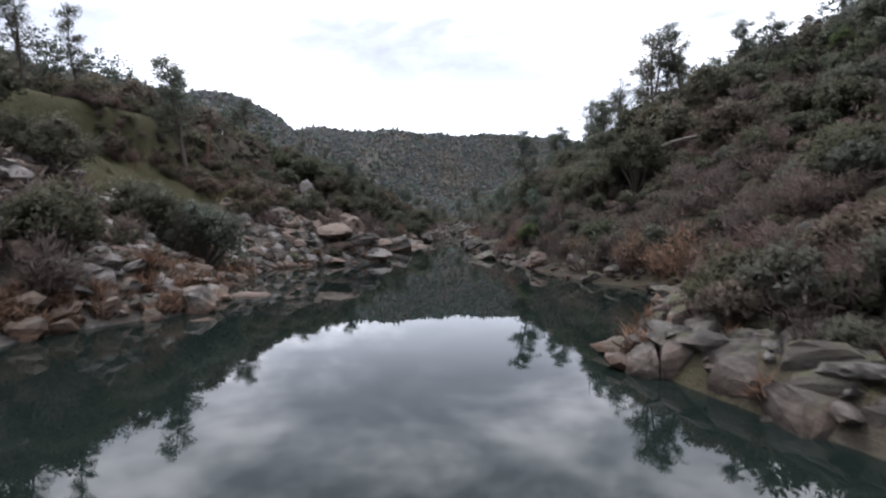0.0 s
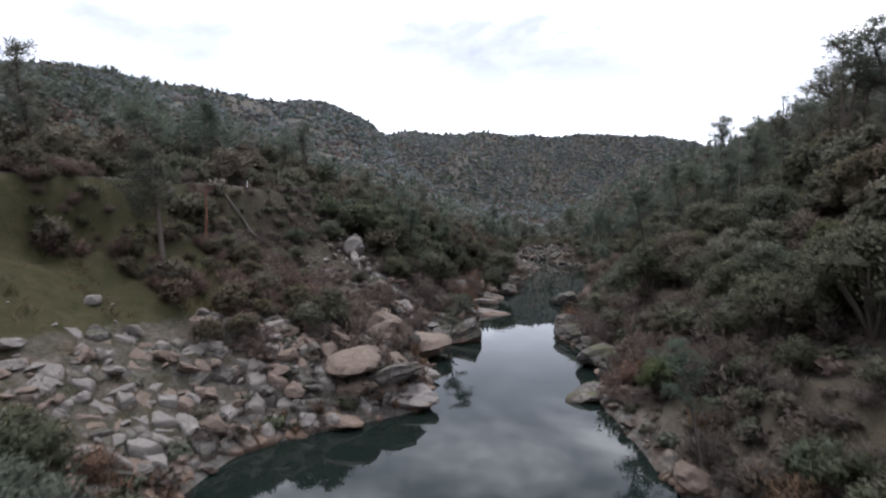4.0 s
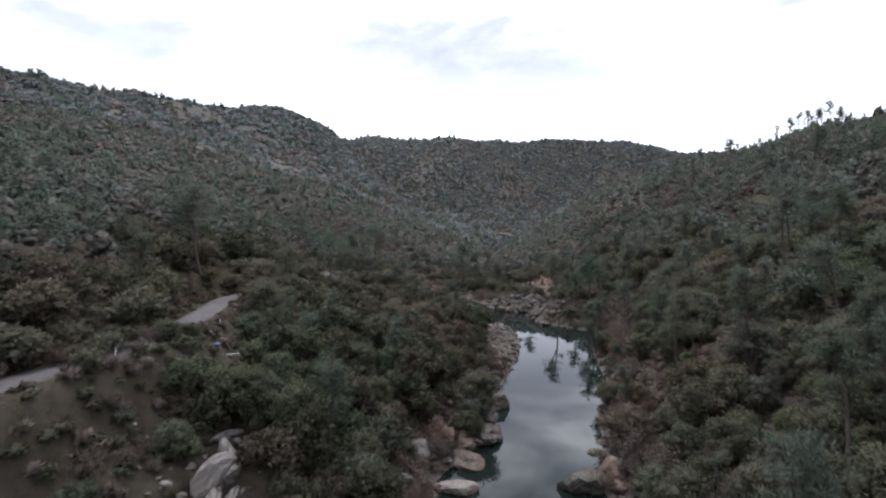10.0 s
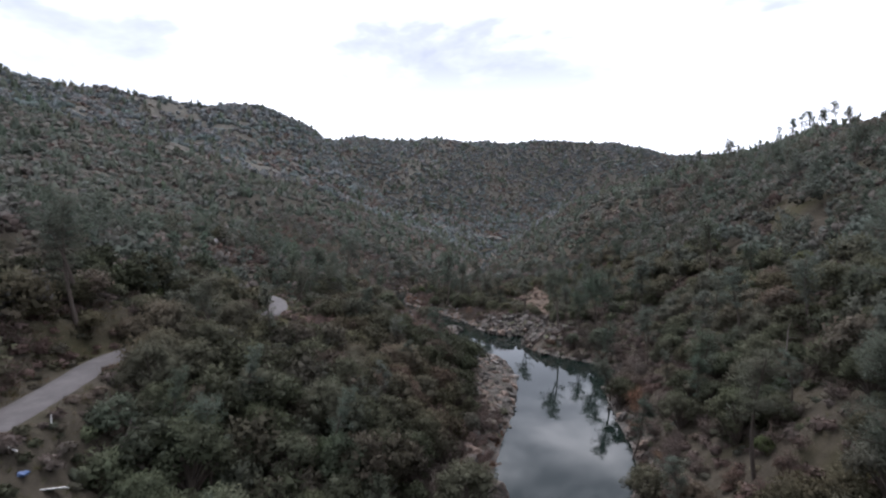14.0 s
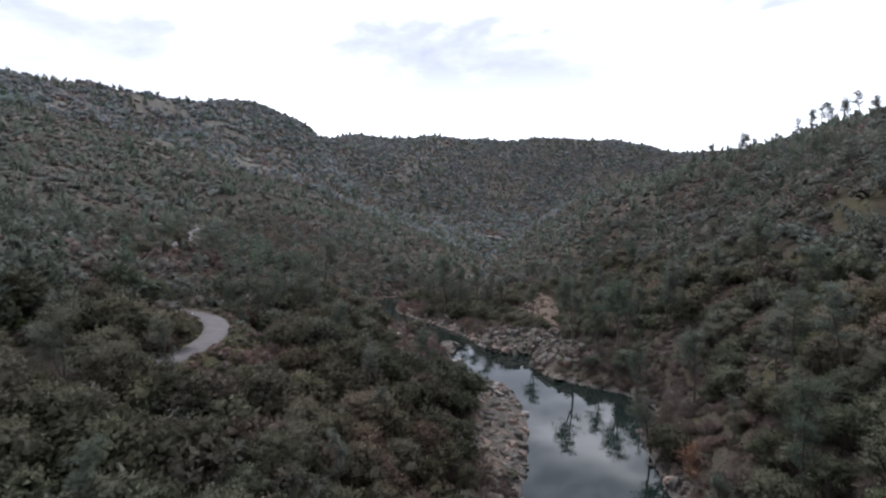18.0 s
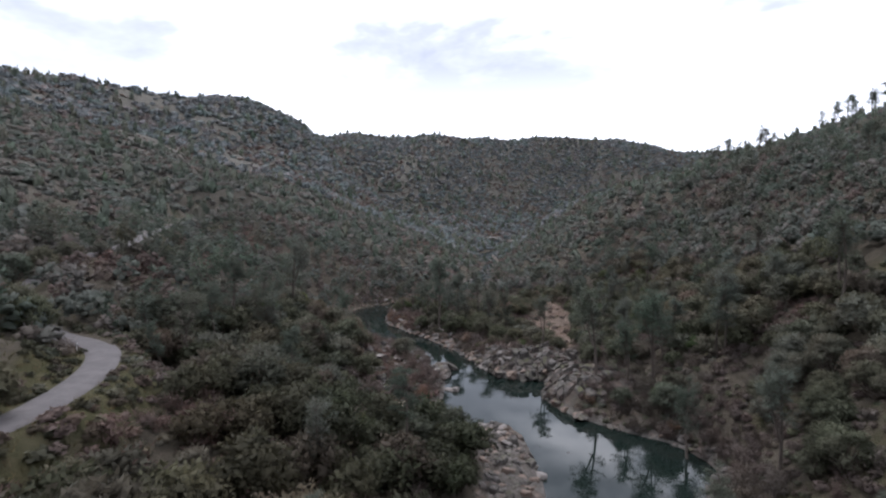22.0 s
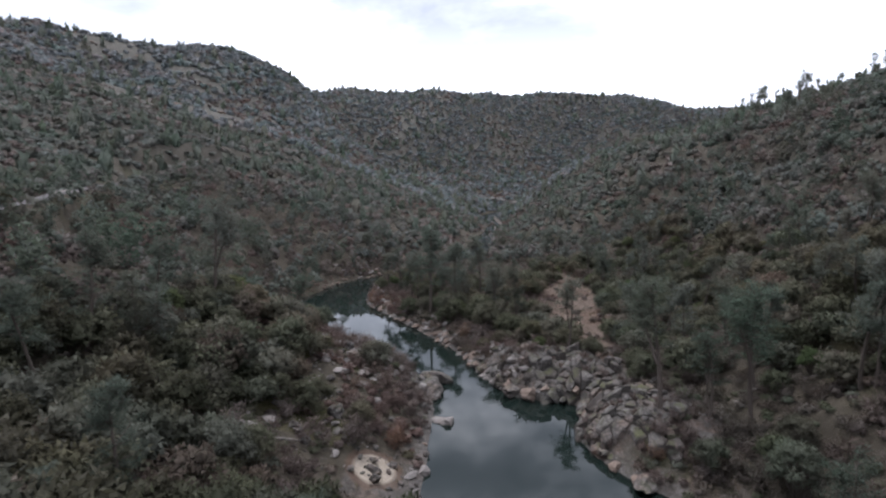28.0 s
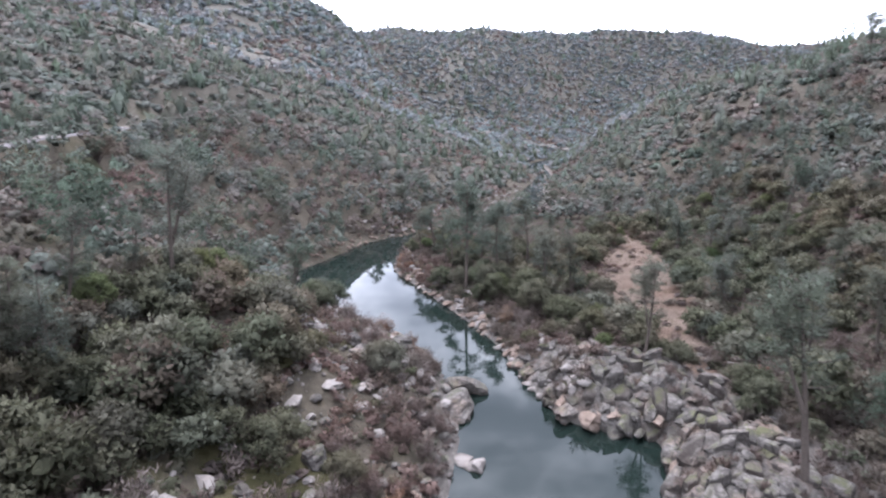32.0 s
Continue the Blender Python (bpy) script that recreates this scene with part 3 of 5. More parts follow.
def strew(name, shapes, places, scales, turns, mat, label, category):
    """Many copies of the given shapes in one mesh."""
    pick = rng.integers(0, len(shapes), len(places))
    verts, faces, normals, base = [], [], [], 0
    for k, (v, f, *nrm) in enumerate(shapes):
        sel = np.nonzero(pick == k)[0]
        if not len(sel):
            continue
        w = np.einsum("nij,nvj->nvi", turns[sel], v[None] * scales[sel][:, None, None]) + places[sel][:, None]
        verts.append(w.reshape(-1, 3))
        faces.append((f[None] + (base + np.arange(len(sel)) * len(v))[:, None, None]).reshape(-1, f.shape[1]))
        if nrm:
            normals.append(np.einsum("nij,vj->nvi", turns[sel], nrm[0]).reshape(-1, 3))
        base += len(sel) * len(v)
    me = quick_mesh(name, np.concatenate(verts), np.concatenate(faces), mat, False, np.concatenate(normals) if normals else None)
    own = np.concatenate([np.repeat(rng.random((pick == k).sum()), len(shape[0])) for k, shape in enumerate(shapes)])
    me.attributes.new("tree", "FLOAT", "POINT").data.foreach_set("value", own.astype(np.float32))
    ob = new(name, me)
    return tagged(ob, label, category, kind="stuff")


def along(line, y0, y1, count, lo, hi, outward):
    """Places scattered along a bank between two values of y, lo to hi metres from the water."""
    seg = line[(line[:, 1] >= y0) & (line[:, 1] <= y1)]
    i = rng.integers(0, len(seg) - 1, count)
    s = rng.random(count)[:, None]
    p_ = seg[i] * (1 - s) + seg[i + 1] * s
    tan = seg[i + 1] - seg[i]
    tan = tan / (np.linalg.norm(tan, axis=1)[:, None] + 1e-9)
    return p_ + np.stack([-tan[:, 1], tan[:, 0]], 1) * outward * rng.uniform(lo, hi, count)[:, None]


def boulder(x, y, size, shape=0, mat=ROCK, sink=0.25, turn=None, tilt=8, stretch=(1, 1, 1), label="grey granite boulder on the river bank", group="river boulders", z=None, name="boulder"):
    g = height_at(x, y) if z is None else z
    me = rock_meshes[mat.name][shape % len(ROCK_SHAPES)]
    ob = new(name, me)
    rot = Euler((radians(rng.normal() * tilt), radians(rng.normal() * tilt), rng.uniform(0, 6.28) if turn is None else radians(turn)))
    s = [size * k for k in stretch]
    ob.matrix_world = Matrix.LocRotScale((x, y, max(g, -0.5) + s[2] * ROCK_SHAPES[shape % 8][2] * (1 - 2 * sink)), rot, s)
    return tagged(ob, label, "boulder", group)


def boulders(points, size_lo, size_hi, mats, **kw):
    for x, y in points:
        s = size_lo + (size_hi - size_lo) * rng.random() ** 2
        boulder(float(x), float(y), s, int(rng.integers(8)), mats[int(rng.integers(len(mats)))], **kw)


# boulders that stand in the water or mark the banks
PALE = "pale rounded granite boulder at the waterline"
BANK_STONES_START = [(-12.6, 39.4, 1.5, 4, ROCK_PALE, (1.2, 1, 0.8)), (-11.4, 40.4, 0.8, 6, ROCK_PALE, (1.2, 1, 0.9)), (-12.2, 29.0, 1.3, 6, ROCK, (1.2, 1, 1)), (-13.5, 33, 1.6, 2, ROCK, (1, 1, 0.7)),
                     (-14.9, 42.6, 0.9, 3, ROCK_TAN, (1.2, 1, 0.7)), (-15.6, 36.5, 1.0, 6, ROCK_TAN, (1.3, 1, 0.8)), (-8.6, 74.5, 2.0, 0, ROCK_PALE, (1.1, 1, 0.9)), (-10.6, 75.5, 2.4, 4, ROCK, (1.2, 1, 0.8)),
                     (-14, 73.5, 2.3, 1, ROCK_TAN, (1.3, 1, 0.9)), (-10, 113.5, 2.2, 3, ROCK_TAN, (1.6, 0.9, 0.7))]
BANK_STONES_MIDDLE = [(-8.2, 125.5, 2.7, 6, ROCK_PALE, (1.4, 0.9, 0.8)), (-11, 120, 1.0, 2, ROCK, (1, 1, 1)), (-9.5, 138.5, 2.3, 0, ROCK_PALE, (1.2, 1, 0.9)), (-8.2, 147.5, 3.0, 4, ROCK, (1.1, 1, 0.8)),
                      (-5.9, 156, 3.0, 5, ROCK, (1.0, 1.1, 0.9)), (-6.2, 163, 2.4, 0, ROCK, (1, 1.2, 0.9)), (-5, 171, 2.2, 2, ROCK, (1, 1.2, 1)), (5.8, 111, 2.3, 2, ROCK, (1.2, 1, 0.8)),
                      (6.3, 104, 2.5, 0, ROCK_MOSS, (1.1, 1, 0.9)), (9, 92, 2.8, 1, ROCK_MOSS, (1.2, 1, 0.8))]
BANK_STONES_NARROWS = [(6.8, 80, 2.2, 4, ROCK_MOSS, (1.3, 1, 0.7)), (7.4, 141, 3.1, 2, ROCK_MOSS, (1.05, 1, 0.95)), (11, 143, 2.2, 0, ROCK_TAN, (1, 1, 1)), (10.5, 152, 1.7, 3, ROCK_MOSS, (1, 1, 1)),
                       (-11.6, 133, 0.55, 6, ROCK, (1.2, 1, 0.8)), (-9.5, 102.5, 3.4, 5, ROCK, (1.0, 1.1, 1.0)), (-12.5, 93, 3.6, 1, ROCK_TAN, (1.2, 1.0, 1.0)), (-14.5, 86, 3.3, 0, ROCK_TAN, (1.2, 1.0, 0.95)),
                       (-18.6, 286, 2.7, 5, ROCK, (1.0, 1.3, 0.9)), (-16.0, 275.6, 1.6, 4, ROCK_PALE, (1.3, 1, 0.8))]
BANK_STONES_FLAT = [(-14.2, 274.2, 1.3, 2, ROCK_PALE, (1.2, 1, 0.9)), (-18.6, 292.5, 3.0, 0, ROCK, (1.1, 1, 0.8)), (-29.5, 300.5, 2.2, 2, ROCK, (1.2, 1, 0.8)), (-31.5, 277.5, 1.5, 4, ROCK_PALE, (1.3, 1, 0.7)),
                    (-33.8, 272, 1.2, 0, ROCK_PALE, (1.3, 1, 0.8)), (-28, 291, 1.4, 6, ROCK_PALE, (1.6, 1, 0.6)), (-40, 266, 1.1, 3, ROCK_PALE, (1.3, 1, 0.8)), (-37.5, 262.5, 1.2, 1, ROCK_PALE, (1.3, 1, 0.8))]
for x, y, s, k, mat, st in BANK_STONES_START + BANK_STONES_MIDDLE + BANK_STONES_NARROWS + BANK_STONES_FLAT:
    boulder(x, y, s, k, mat, 0.3, stretch=st, label=PALE if mat == ROCK_PALE else "large grey granite boulder standing at the water" if mat == ROCK else "stained granite block on the river bank" if mat == ROCK_TAN else "lichen-spotted mossy boulder at the water")

# the outcrop beside the start, the jointed knoll downstream of the sandbar, and the low spit
def cell_outline(mid, others):
    """The ground that lies nearer to mid than to any other point, as a ring of corners."""
    ring = [mid + np.array(q) * 6.0 for q in ((-1, -1), (1, -1), (1, 1), (-1, 1))]
    for o in others:
        way, half = o - mid, ((o - mid) @ (o + mid)) / 2
        kept = []
        for a, b_ in zip(ring, ring[1:] + ring[:1]):
            da, db = a @ way - half, b_ @ way - half
            if da <= 0:
                kept.append(a)
            if da * db < 0:
                kept.append(a + (b_ - a) * da / (da - db))
        ring = kept
        if len(ring) < 3:
            return None
    return np.array(ring)


def slab_mesh(name, ring, mid, foot, tops, mat, lean, tight=0.0):
    """One jointed block: broken outline, worn shoulder and a slightly domed, tilted top."""
    ring = np.concatenate([[a, (a + b_) / 2 + 0.06 * rng.normal(size=2)] for a, b_ in zip(ring, np.roll(ring, -1, 0))])
    n = len(ring)
    rows = []
    for shrink, rise in ((0.97, None), (0.93, -0.34), (0.82, -0.08), (0.5, 0.03)):
        q = mid + (ring - mid) * (shrink + (1 - shrink) * tight) * rng.uniform(0.95, 1.02, (n, 1))
        z_ = np.full(n, foot) if rise is None else tops + (q - mid) @ lean + rise * min(1.0, tops - foot) + 0.04 * rng.normal(size=n)
        rows.append(np.column_stack([q - mid, z_ - foot]))
    v = np.concatenate([*rows, [[0, 0, tops - foot + 0.05]]])
    f = []
    for k in range(3):
        for q in range(n):
            a, b_ = k * n + q, k * n + (q + 1) % n
            f += [(a, b_, b_ + n), (a, b_ + n, a + n)]
    f += [(3 * n + q, 3 * n + (q + 1) % n, 4 * n) for q in range(n)]
    return quick_mesh(name, v, f, mat)


def bedrock(name, label, piece, inside, box_, size, turn, rise, mats, follow=0.6, limit=300, gaps=0.0, tight=0.0):
    """Jointed bedrock: the ground inside is parted into blocks, each its own height, with some left out."""
    x0, x1, y0, y1 = box_
    ca, sa_ = math.cos(radians(turn)), math.sin(radians(turn))
    root = new(name)
    mid0 = np.array([(x0 + x1) / 2, (y0 + y1) / 2])
    root.location = (*mid0, 0)
    tagged(root, label, "bedrock", kind="structure")
    reach = math.hypot(x1 - x0, y1 - y0) / 2
    cols, rows_ = int(reach / size[0]) + 1, int(reach / size[1]) + 1
    i_, j_ = [a.ravel() for a in np.meshgrid(np.arange(-cols, cols + 1), np.arange(-rows_, rows_ + 1), indexing="ij")]
    u, v = (i_ + 0.5 * (j_ % 2) + rng.uniform(-0.46, 0.46, len(i_))) * size[0], (j_ + rng.uniform(-0.46, 0.46, len(i_))) * size[1]
    at = mid0 + np.column_stack([ca * u - sa_ * v, sa_ * u + ca * v])
    seeds = dict(zip(zip(i_.tolist(), j_.tolist()), at))
    nr, lf = land(at[:, 0], at[:, 1])[1:3]
    keep = (at[:, 0] > x0) & (at[:, 0] < x1) & (at[:, 1] > y0) & (at[:, 1] < y1) & inside(at[:, 0], at[:, 1], nr, lf) & (rng.random(len(at)) > gaps)
    for q in np.nonzero(keep)[0][:limit]:
        a0, b0 = int(i_[q]), int(j_[q])
        mid = at[q]
        ring = cell_outline(mid, [seeds[a0 + a, b0 + b_] for a in (-2, -1, 0, 1, 2) for b_ in (-2, -1, 0, 1, 2) if (a or b_) and (a0 + a, b0 + b_) in seeds])
        if ring is None:
            continue
        x, y = mid
        g = height_at(x, y)
        slope = np.array([height_at(x + 1.5, y) - height_at(x - 1.5, y), height_at(x, y + 1.5) - height_at(x, y - 1.5)]) / 3 * follow + rng.normal(size=2) * 0.13
        top_ = max(g, 0.1) + rise[0] + (rise[1] - rise[0]) * rng.random() ** 1.7
        foot = min(g, 0.3) - 1.0 if g < 2 else g - 1.2
        part(piece, slab_mesh(piece, ring, mid, foot, top_, mats[int(rng.integers(len(mats)))], np.clip(slope, -0.7, 0.7), tight), root, "", pose(x - mid0[0], y - mid0[1], foot))


bedrock("rock_ledge", "lichen-covered brown granite ledge with dry grass by the water", "ledge_block", lambda x, y, nr, lf: (nr > 0) & (nr < 9.5) & ~lf, (4, 20, 3, 32), (2.2, 0.8), 118, (0.15, 0.65), (ROCK_DARK, ROCK_DARK, ROCK_MOSS), 0.9, 300, 0.04)
bedrock("granite_knoll", "jointed grey granite knoll beside the river", "granite_block", lambda x, y, nr, lf: (nr > 0.2) & (nr < 17) & ~lf & (x < 17 - np.maximum(0, y - 288) * 0.9) & (np.hypot((x - 8 + 0.5 * (y - 282)) / 14, (y - 283) / 21) < 1.1), (-16, 20, 258, 306), (2.3, 1.25), 72, (-0.3, 1.25), (ROCK, ROCK, ROCK_DARK, ROCK_MOSS), 0.7, 300, 0.03, 0.45)
bedrock("rocky_spit", "low grey granite spit beside the river", "spit_block", lambda x, y, nr, lf: (nr > 0.2) & (nr < 9) & lf, (-9, 4, 205, 253), (2.0, 0.95), 78, (-0.1, 0.6), (ROCK, ROCK_TAN, ROCK), 0.6, 300, 0.15)
bedrock("rock_bank", "pale fractured granite slabs covering the river bank", "slab", lambda x, y, nr, lf: (nr > 0.1) & (nr < 12.5 + 2 * np.sin(y * 0.7)) & lf, (-34, -8, 29, 75), (1.75, 0.9), 20, (-0.12, 0.5), (ROCK_PALE, ROCK_PALE, ROCK_TAN, ROCK), 0.75, 420, 0.07, 0.55)
bedrock("rock_bank", "grey fractured bedrock on the steep river bank", "slab", lambda x, y, nr, lf: (nr > 0.1) & (nr < 14 + 3 * np.sin(y * 0.5)) & lf, (-36, -6, 75, 112), (2.4, 1.3), 25, (-0.3, 0.6), (ROCK_PALE, ROCK, ROCK_TAN, ROCK), 0.8, 300, 0.18, 0.4)
boulders(along(LINE_L, 66, 200, 60, 0.2, 5, 1), 0.6, 1.7, (ROCK, ROCK_TAN, ROCK_PALE), group="west bank blocks", label="broken granite block on the steep bank", sink=0.33)
boulders(along(LINE_R, 30, 255, 80, 0.1, 2.2, -1), 0.5, 1.5, (ROCK, ROCK_MOSS, ROCK_TAN), group="east bank blocks", label="dark weathered block among bank brush", sink=0.33)
boulders(along(LINE_L, 255, 330, 75, 0.2, 13, 1), 0.4, 1.5, (ROCK, ROCK, ROCK_TAN), group="gravel flat blocks", label="scattered grey block on the low west bank", sink=0.33, name="rock_block")
# the pale outcrop below the road and a light scar on the far hillside
for k, (x, y, s) in enumerate(((-28.2, 111.6, 1.2), (-28.9, 112.9, 1.3), (-29.4, 114.2, 1.4), (-29.0, 115.6, 1.2), (-29.9, 116.9, 1.2), (-30.6, 118.4, 1.0), (-27.6, 110.2, 0.9), (-28.0, 114.4, 0.9), (-31.6, 119.6, 0.8), (-27.0, 109.0, 0.8))):
    boulder(x + 1.6, y, s * 1.25, (3, 1, 5, 0, 2, 3, 7, 1, 3, 5)[k], ROCK_PALE, 0.22, turn=110 + rng.normal() * 12, stretch=(1.3, 0.6, 1.15), label="bare white granite face on the brushy slope", group="white outcrop")


def rock_field(name, points, lo, hi, mat, label, sink=0.3):
    pts = np.asarray(points)
    z = sheet(pts[:, 0], pts[:, 1])
    s = lo + (hi - lo) * rng.random(len(pts)) ** 3
    places = np.column_stack([pts, np.maximum(z, -0.3) + s * 0.6 * (1 - 2 * sink)])
    strew(name, ROCK_LOW, places, s, turned(len(pts), 14), mat, label, "rocks")


rock_field("bank_stones", np.concatenate([along(LINE_L, -10, 210, 550, -0.4, 5, 1), along(LINE_R, -10, 255, 500, -0.4, 2.4, -1), along(LINE_L, 66, 110, 350, 1, 15, 1), along(LINE_L, 250, 330, 900, 0, 20, 1)]), 0.15, 0.95, ROCK, "broken grey granite stones along the waterline")
slab_pts = along(LINE_L, 28, 68, 1100, 0.5, 12.5, 1)
rock_field("slab_rubble", slab_pts[:260], 0.25, 0.95, ROCK_PALE, "pale broken slabs covering the bank")
rock_field("slab_rubble_tan", slab_pts[900:], 0.2, 0.8, ROCK_TAN, "tan broken slabs covering the bank")
rock_field("outcrop_rubble", np.column_stack([rng.normal(-28.5, 3.2, 160), rng.normal(111, 6.5, 160)]), 0.15, 0.8, ROCK_PALE, "white granite rubble below the road")
front = along(LINE_R, 258, 302, 34, 0.1, 1.4, -1)
boulders(front, 0.9, 2.0, (ROCK, ROCK, ROCK_MOSS, ROCK_TAN), sink=0.42, turn=75, tilt=5, stretch=(1.4, 0.9, 1.35), label="upright granite block in the knoll's water face", group="knoll face blocks", name="face_block")
rock_field("ledge_stones", along(LINE_R, 4, 33, 160, -0.2, 9, -1), 0.15, 0.5, ROCK_MOSS, "mossy broken stone on the outcrop by the water")
rock_field("tan_stones", np.concatenate([along(LINE_L, -10, 170, 450, -0.3, 10, 1), along(LINE_L, 300, 480, 700, -0.3, 6, 1), along(LINE_R, 300, 460, 300, -0.3, 4, -1)]), 0.2, 1.2, ROCK_TAN, "tan and rust stained stones on the banks")
rock_field("pale_stones", np.concatenate([along(LINE_L, 250, 330, 320, 0, 22, 1), along(LINE_L, 30, 70, 120, 8, 18, 1), along(LINE_R, 286, 420, 350, -0.3, 6, -1), along(LINE_L, 400, 500, 260, 0, 10, 1), along(LINE_R, 400, 505, 220, 0, 9, -1), along(LINE_R, 505, 700, 160, -5, 5, -1), along(LINE_L, 490, 700, 200, -4, 12, 1)]), 0.18, 1.2, ROCK_PALE, "pale granite stones and rubble")
knoll_pts = np.column_stack([rng.uniform(-14, 18, 800), rng.uniform(264, 304, 800)])
knoll_pts = knoll_pts[ground_height(knoll_pts[:, 0], knoll_pts[:, 1])[1] > 0.8]
rock_field("knoll_stones", knoll_pts, 0.15, 0.9, ROCK, "grey rubble between the blocks of the knoll")
far_y = rng.uniform(560, 1150, 900)
far_pts = np.column_stack([rng.uniform(-560, -60, 900), far_y])
keep_far = rough(far_pts[:, 0], far_pts[:, 1], 90, 31) > 0.15
rock_field("far_outcrops", far_pts[keep_far], 0.8, 3.4, ROCK_TAN, "weathered outcrops on the far ridge")


# ---- trees ----
def leaf_blades(centres, out, length, width, spread, facing=None):
    """One pointed leaf or tuft, along out with some spread; facing: the way that the crown faces there."""
    n = len(centres)
    facing = out if facing is None else facing
    d = out + spread * rng.normal(size=(n, 3))
    d /= np.linalg.norm(d, axis=1)[:, None] + 1e-9
    side = np.cross(d, rng.normal(size=(n, 3)))
    side /= np.linalg.norm(side, axis=1)[:, None] + 1e-9
    side *= np.where((np.cross(side, d) * facing).sum(1) < 0, -1.0, 1.0)[:, None]
    a, w = d * (length * rng.uniform(0.6, 1.3, n))[:, None], side * (width * rng.uniform(0.6, 1.3, n))[:, None] * 0.5
    v = np.stack([centres - w * 1.35 - a * 0.15, centres + w * 1.35, centres + a * 1.1], 1).reshape(-1, 3)
    nrm = facing + np.array([0, 0, 0.35]) + 0.28 * rng.normal(size=(n, 3))
    nrm /= np.linalg.norm(nrm, axis=1)[:, None] + 1e-9
    return v, np.arange(n * 3).reshape(-1, 3), np.repeat(nrm, 3, 0)


def tube(points, radii, sides=6):
    """A tapered limb through the points; triangle-free, open at the ends."""
    points = np.array(points, float)
    tan = np.gradient(points, axis=0)
    tan /= np.linalg.norm(tan, axis=1)[:, None] + 1e-9
    ref = np.where(np.abs(tan[:, 2:3]) > 0.9, [[1.0, 0, 0]], [[0, 0, 1.0]])
    a = np.cross(tan, ref)
    a /= np.linalg.norm(a, axis=1)[:, None]
    b_ = np.cross(tan, a)
    ang = np.linspace(0, 2 * np.pi, sides, endpoint=False)
    v = points[:, None] + (a[:, None] * np.cos(ang)[None, :, None] + b_[:, None] * np.sin(ang)[None, :, None]) * np.array(radii)[:, None, None]
    n = len(points)
    i_ = (np.arange(n - 1)[:, None] * sides + np.arange(sides)).ravel()
    j_ = (np.arange(n - 1)[:, None] * sides + (np.arange(sides) + 1) % sides).ravel()
    return v.reshape(-1, 3), np.stack([i_, j_, j_ + sides, i_ + sides], 1)


def joined(pieces):
    base, vs, fs = 0, [], []
    for v, f in pieces:
        vs.append(v), fs.append(f + base)
        base += len(v)
    return np.concatenate(vs), np.concatenate(fs)


def ball(n):
    v = rng.normal(size=(n, 3))
    return v / np.linalg.norm(v, axis=1)[:, None]


def bend(foot, tip, sag, n=5):
    s = np.linspace(0, 1, n)[:, None]
    return np.array(foot) * (1 - s) + np.array(tip) * s + np.array(sag) * (s * (1 - s) * 4)


def pine_shape(height, leaves, lean=0.08, fork=False, bare_part=0.4):
    """A grey pine: thin leaning trunk, often forked, open crown of drooping needle tufts."""
    tips = [np.array([lean * height * rng.normal(), lean * height * rng.normal(), height])]
    if fork:
        tips.append(np.array([height * 0.22 * rng.choice([-1, 1]), height * 0.12 * rng.normal(), height * 0.86]))
    wood, tufts, outs = [], [], []
    for k, tip in enumerate(tips):
        foot = np.array([0, 0, -0.4]) if k == 0 else tips[0] * 0.35
        stem = bend(foot, tip, (0.04 * height * rng.normal(), 0.04 * height * rng.normal(), 0), 7)
        r = height * 0.016 * (1 if k == 0 else 0.7)
        wood.append(tube(stem, np.linspace(r * 1.25, r * 0.2, 7)))
        for q in range(20):
            s = bare_part + (0.98 - bare_part) * rng.random() ** 0.85
            at = stem[0] * (1 - s) + stem[-1] * s
            i_ = min(int(s * 6), 5)
            at = stem[i_] + (stem[i_ + 1] - stem[i_]) * (s * 6 - i_)
            way = ball(1)[0]
            way[2] = abs(way[2]) * 0.5 + 0.15
            reach = height * (0.05 + 0.17 * (1 - abs(s - bare_part - 0.15) / 0.9) * rng.uniform(0.55, 1.1))
            end = at + way * reach
            wood.append(tube(bend(at, end, (0, 0, -0.05 * reach), 3), [r * 0.35, r * 0.25, r * 0.1], 3))
            for e in range(5):
                tufts.append(at + way * reach * (0.4 + 0.16 * e) + 0.16 * reach * rng.normal(size=3))
                outs.append(reach)
    tufts = np.array(tufts)
    per = max(1, leaves // len(tufts))
    c_ = np.repeat(tufts, per, 0)
    o = ball(len(c_))
    c_ = c_ + o * (rng.random(len(c_)) ** 0.5)[:, None] * height * 0.036 * np.array([1.25, 1.25, 0.8])
    o[:, 2] += 0.5
    face_ = o * 0.6 + (c_ - np.array([0, 0, height * 0.6])) / height * 2.0
    face_ /= np.linalg.norm(face_, axis=1)[:, None]
    hearts = []
    for at in tufts[:: 12 if leaves > 1000 else 3]:
        v, f, nrm = body_of(at, height * rng.uniform(0.010, 0.017) * (1.0 if leaves > 1000 else 1.5), 0.7)
        hearts.append((v, f, nrm * 0.5 + (v - np.array([0, 0, height * 0.6])) / height * 2.0 + np.array([0, 0, 0.5])))
    hearts.append(leaf_blades(c_, o, height * 0.036 * (700 / leaves) ** 0.25, height * 0.0155 * (700 / leaves) ** 0.68, 0.5, face_))
    return joined(wood), merged(hearts)


def body_of(at, r, tall=0.8, level=1):
    """The dense inner foliage of one lump."""
    v, f = SPHERE[level]
    w = v * (r * rng.uniform(0.45, 1.35, len(v)))[:, None] + 0.16 * r * rng.normal(size=v.shape)
    return w * np.array([1, 1, tall]) + at, f, v


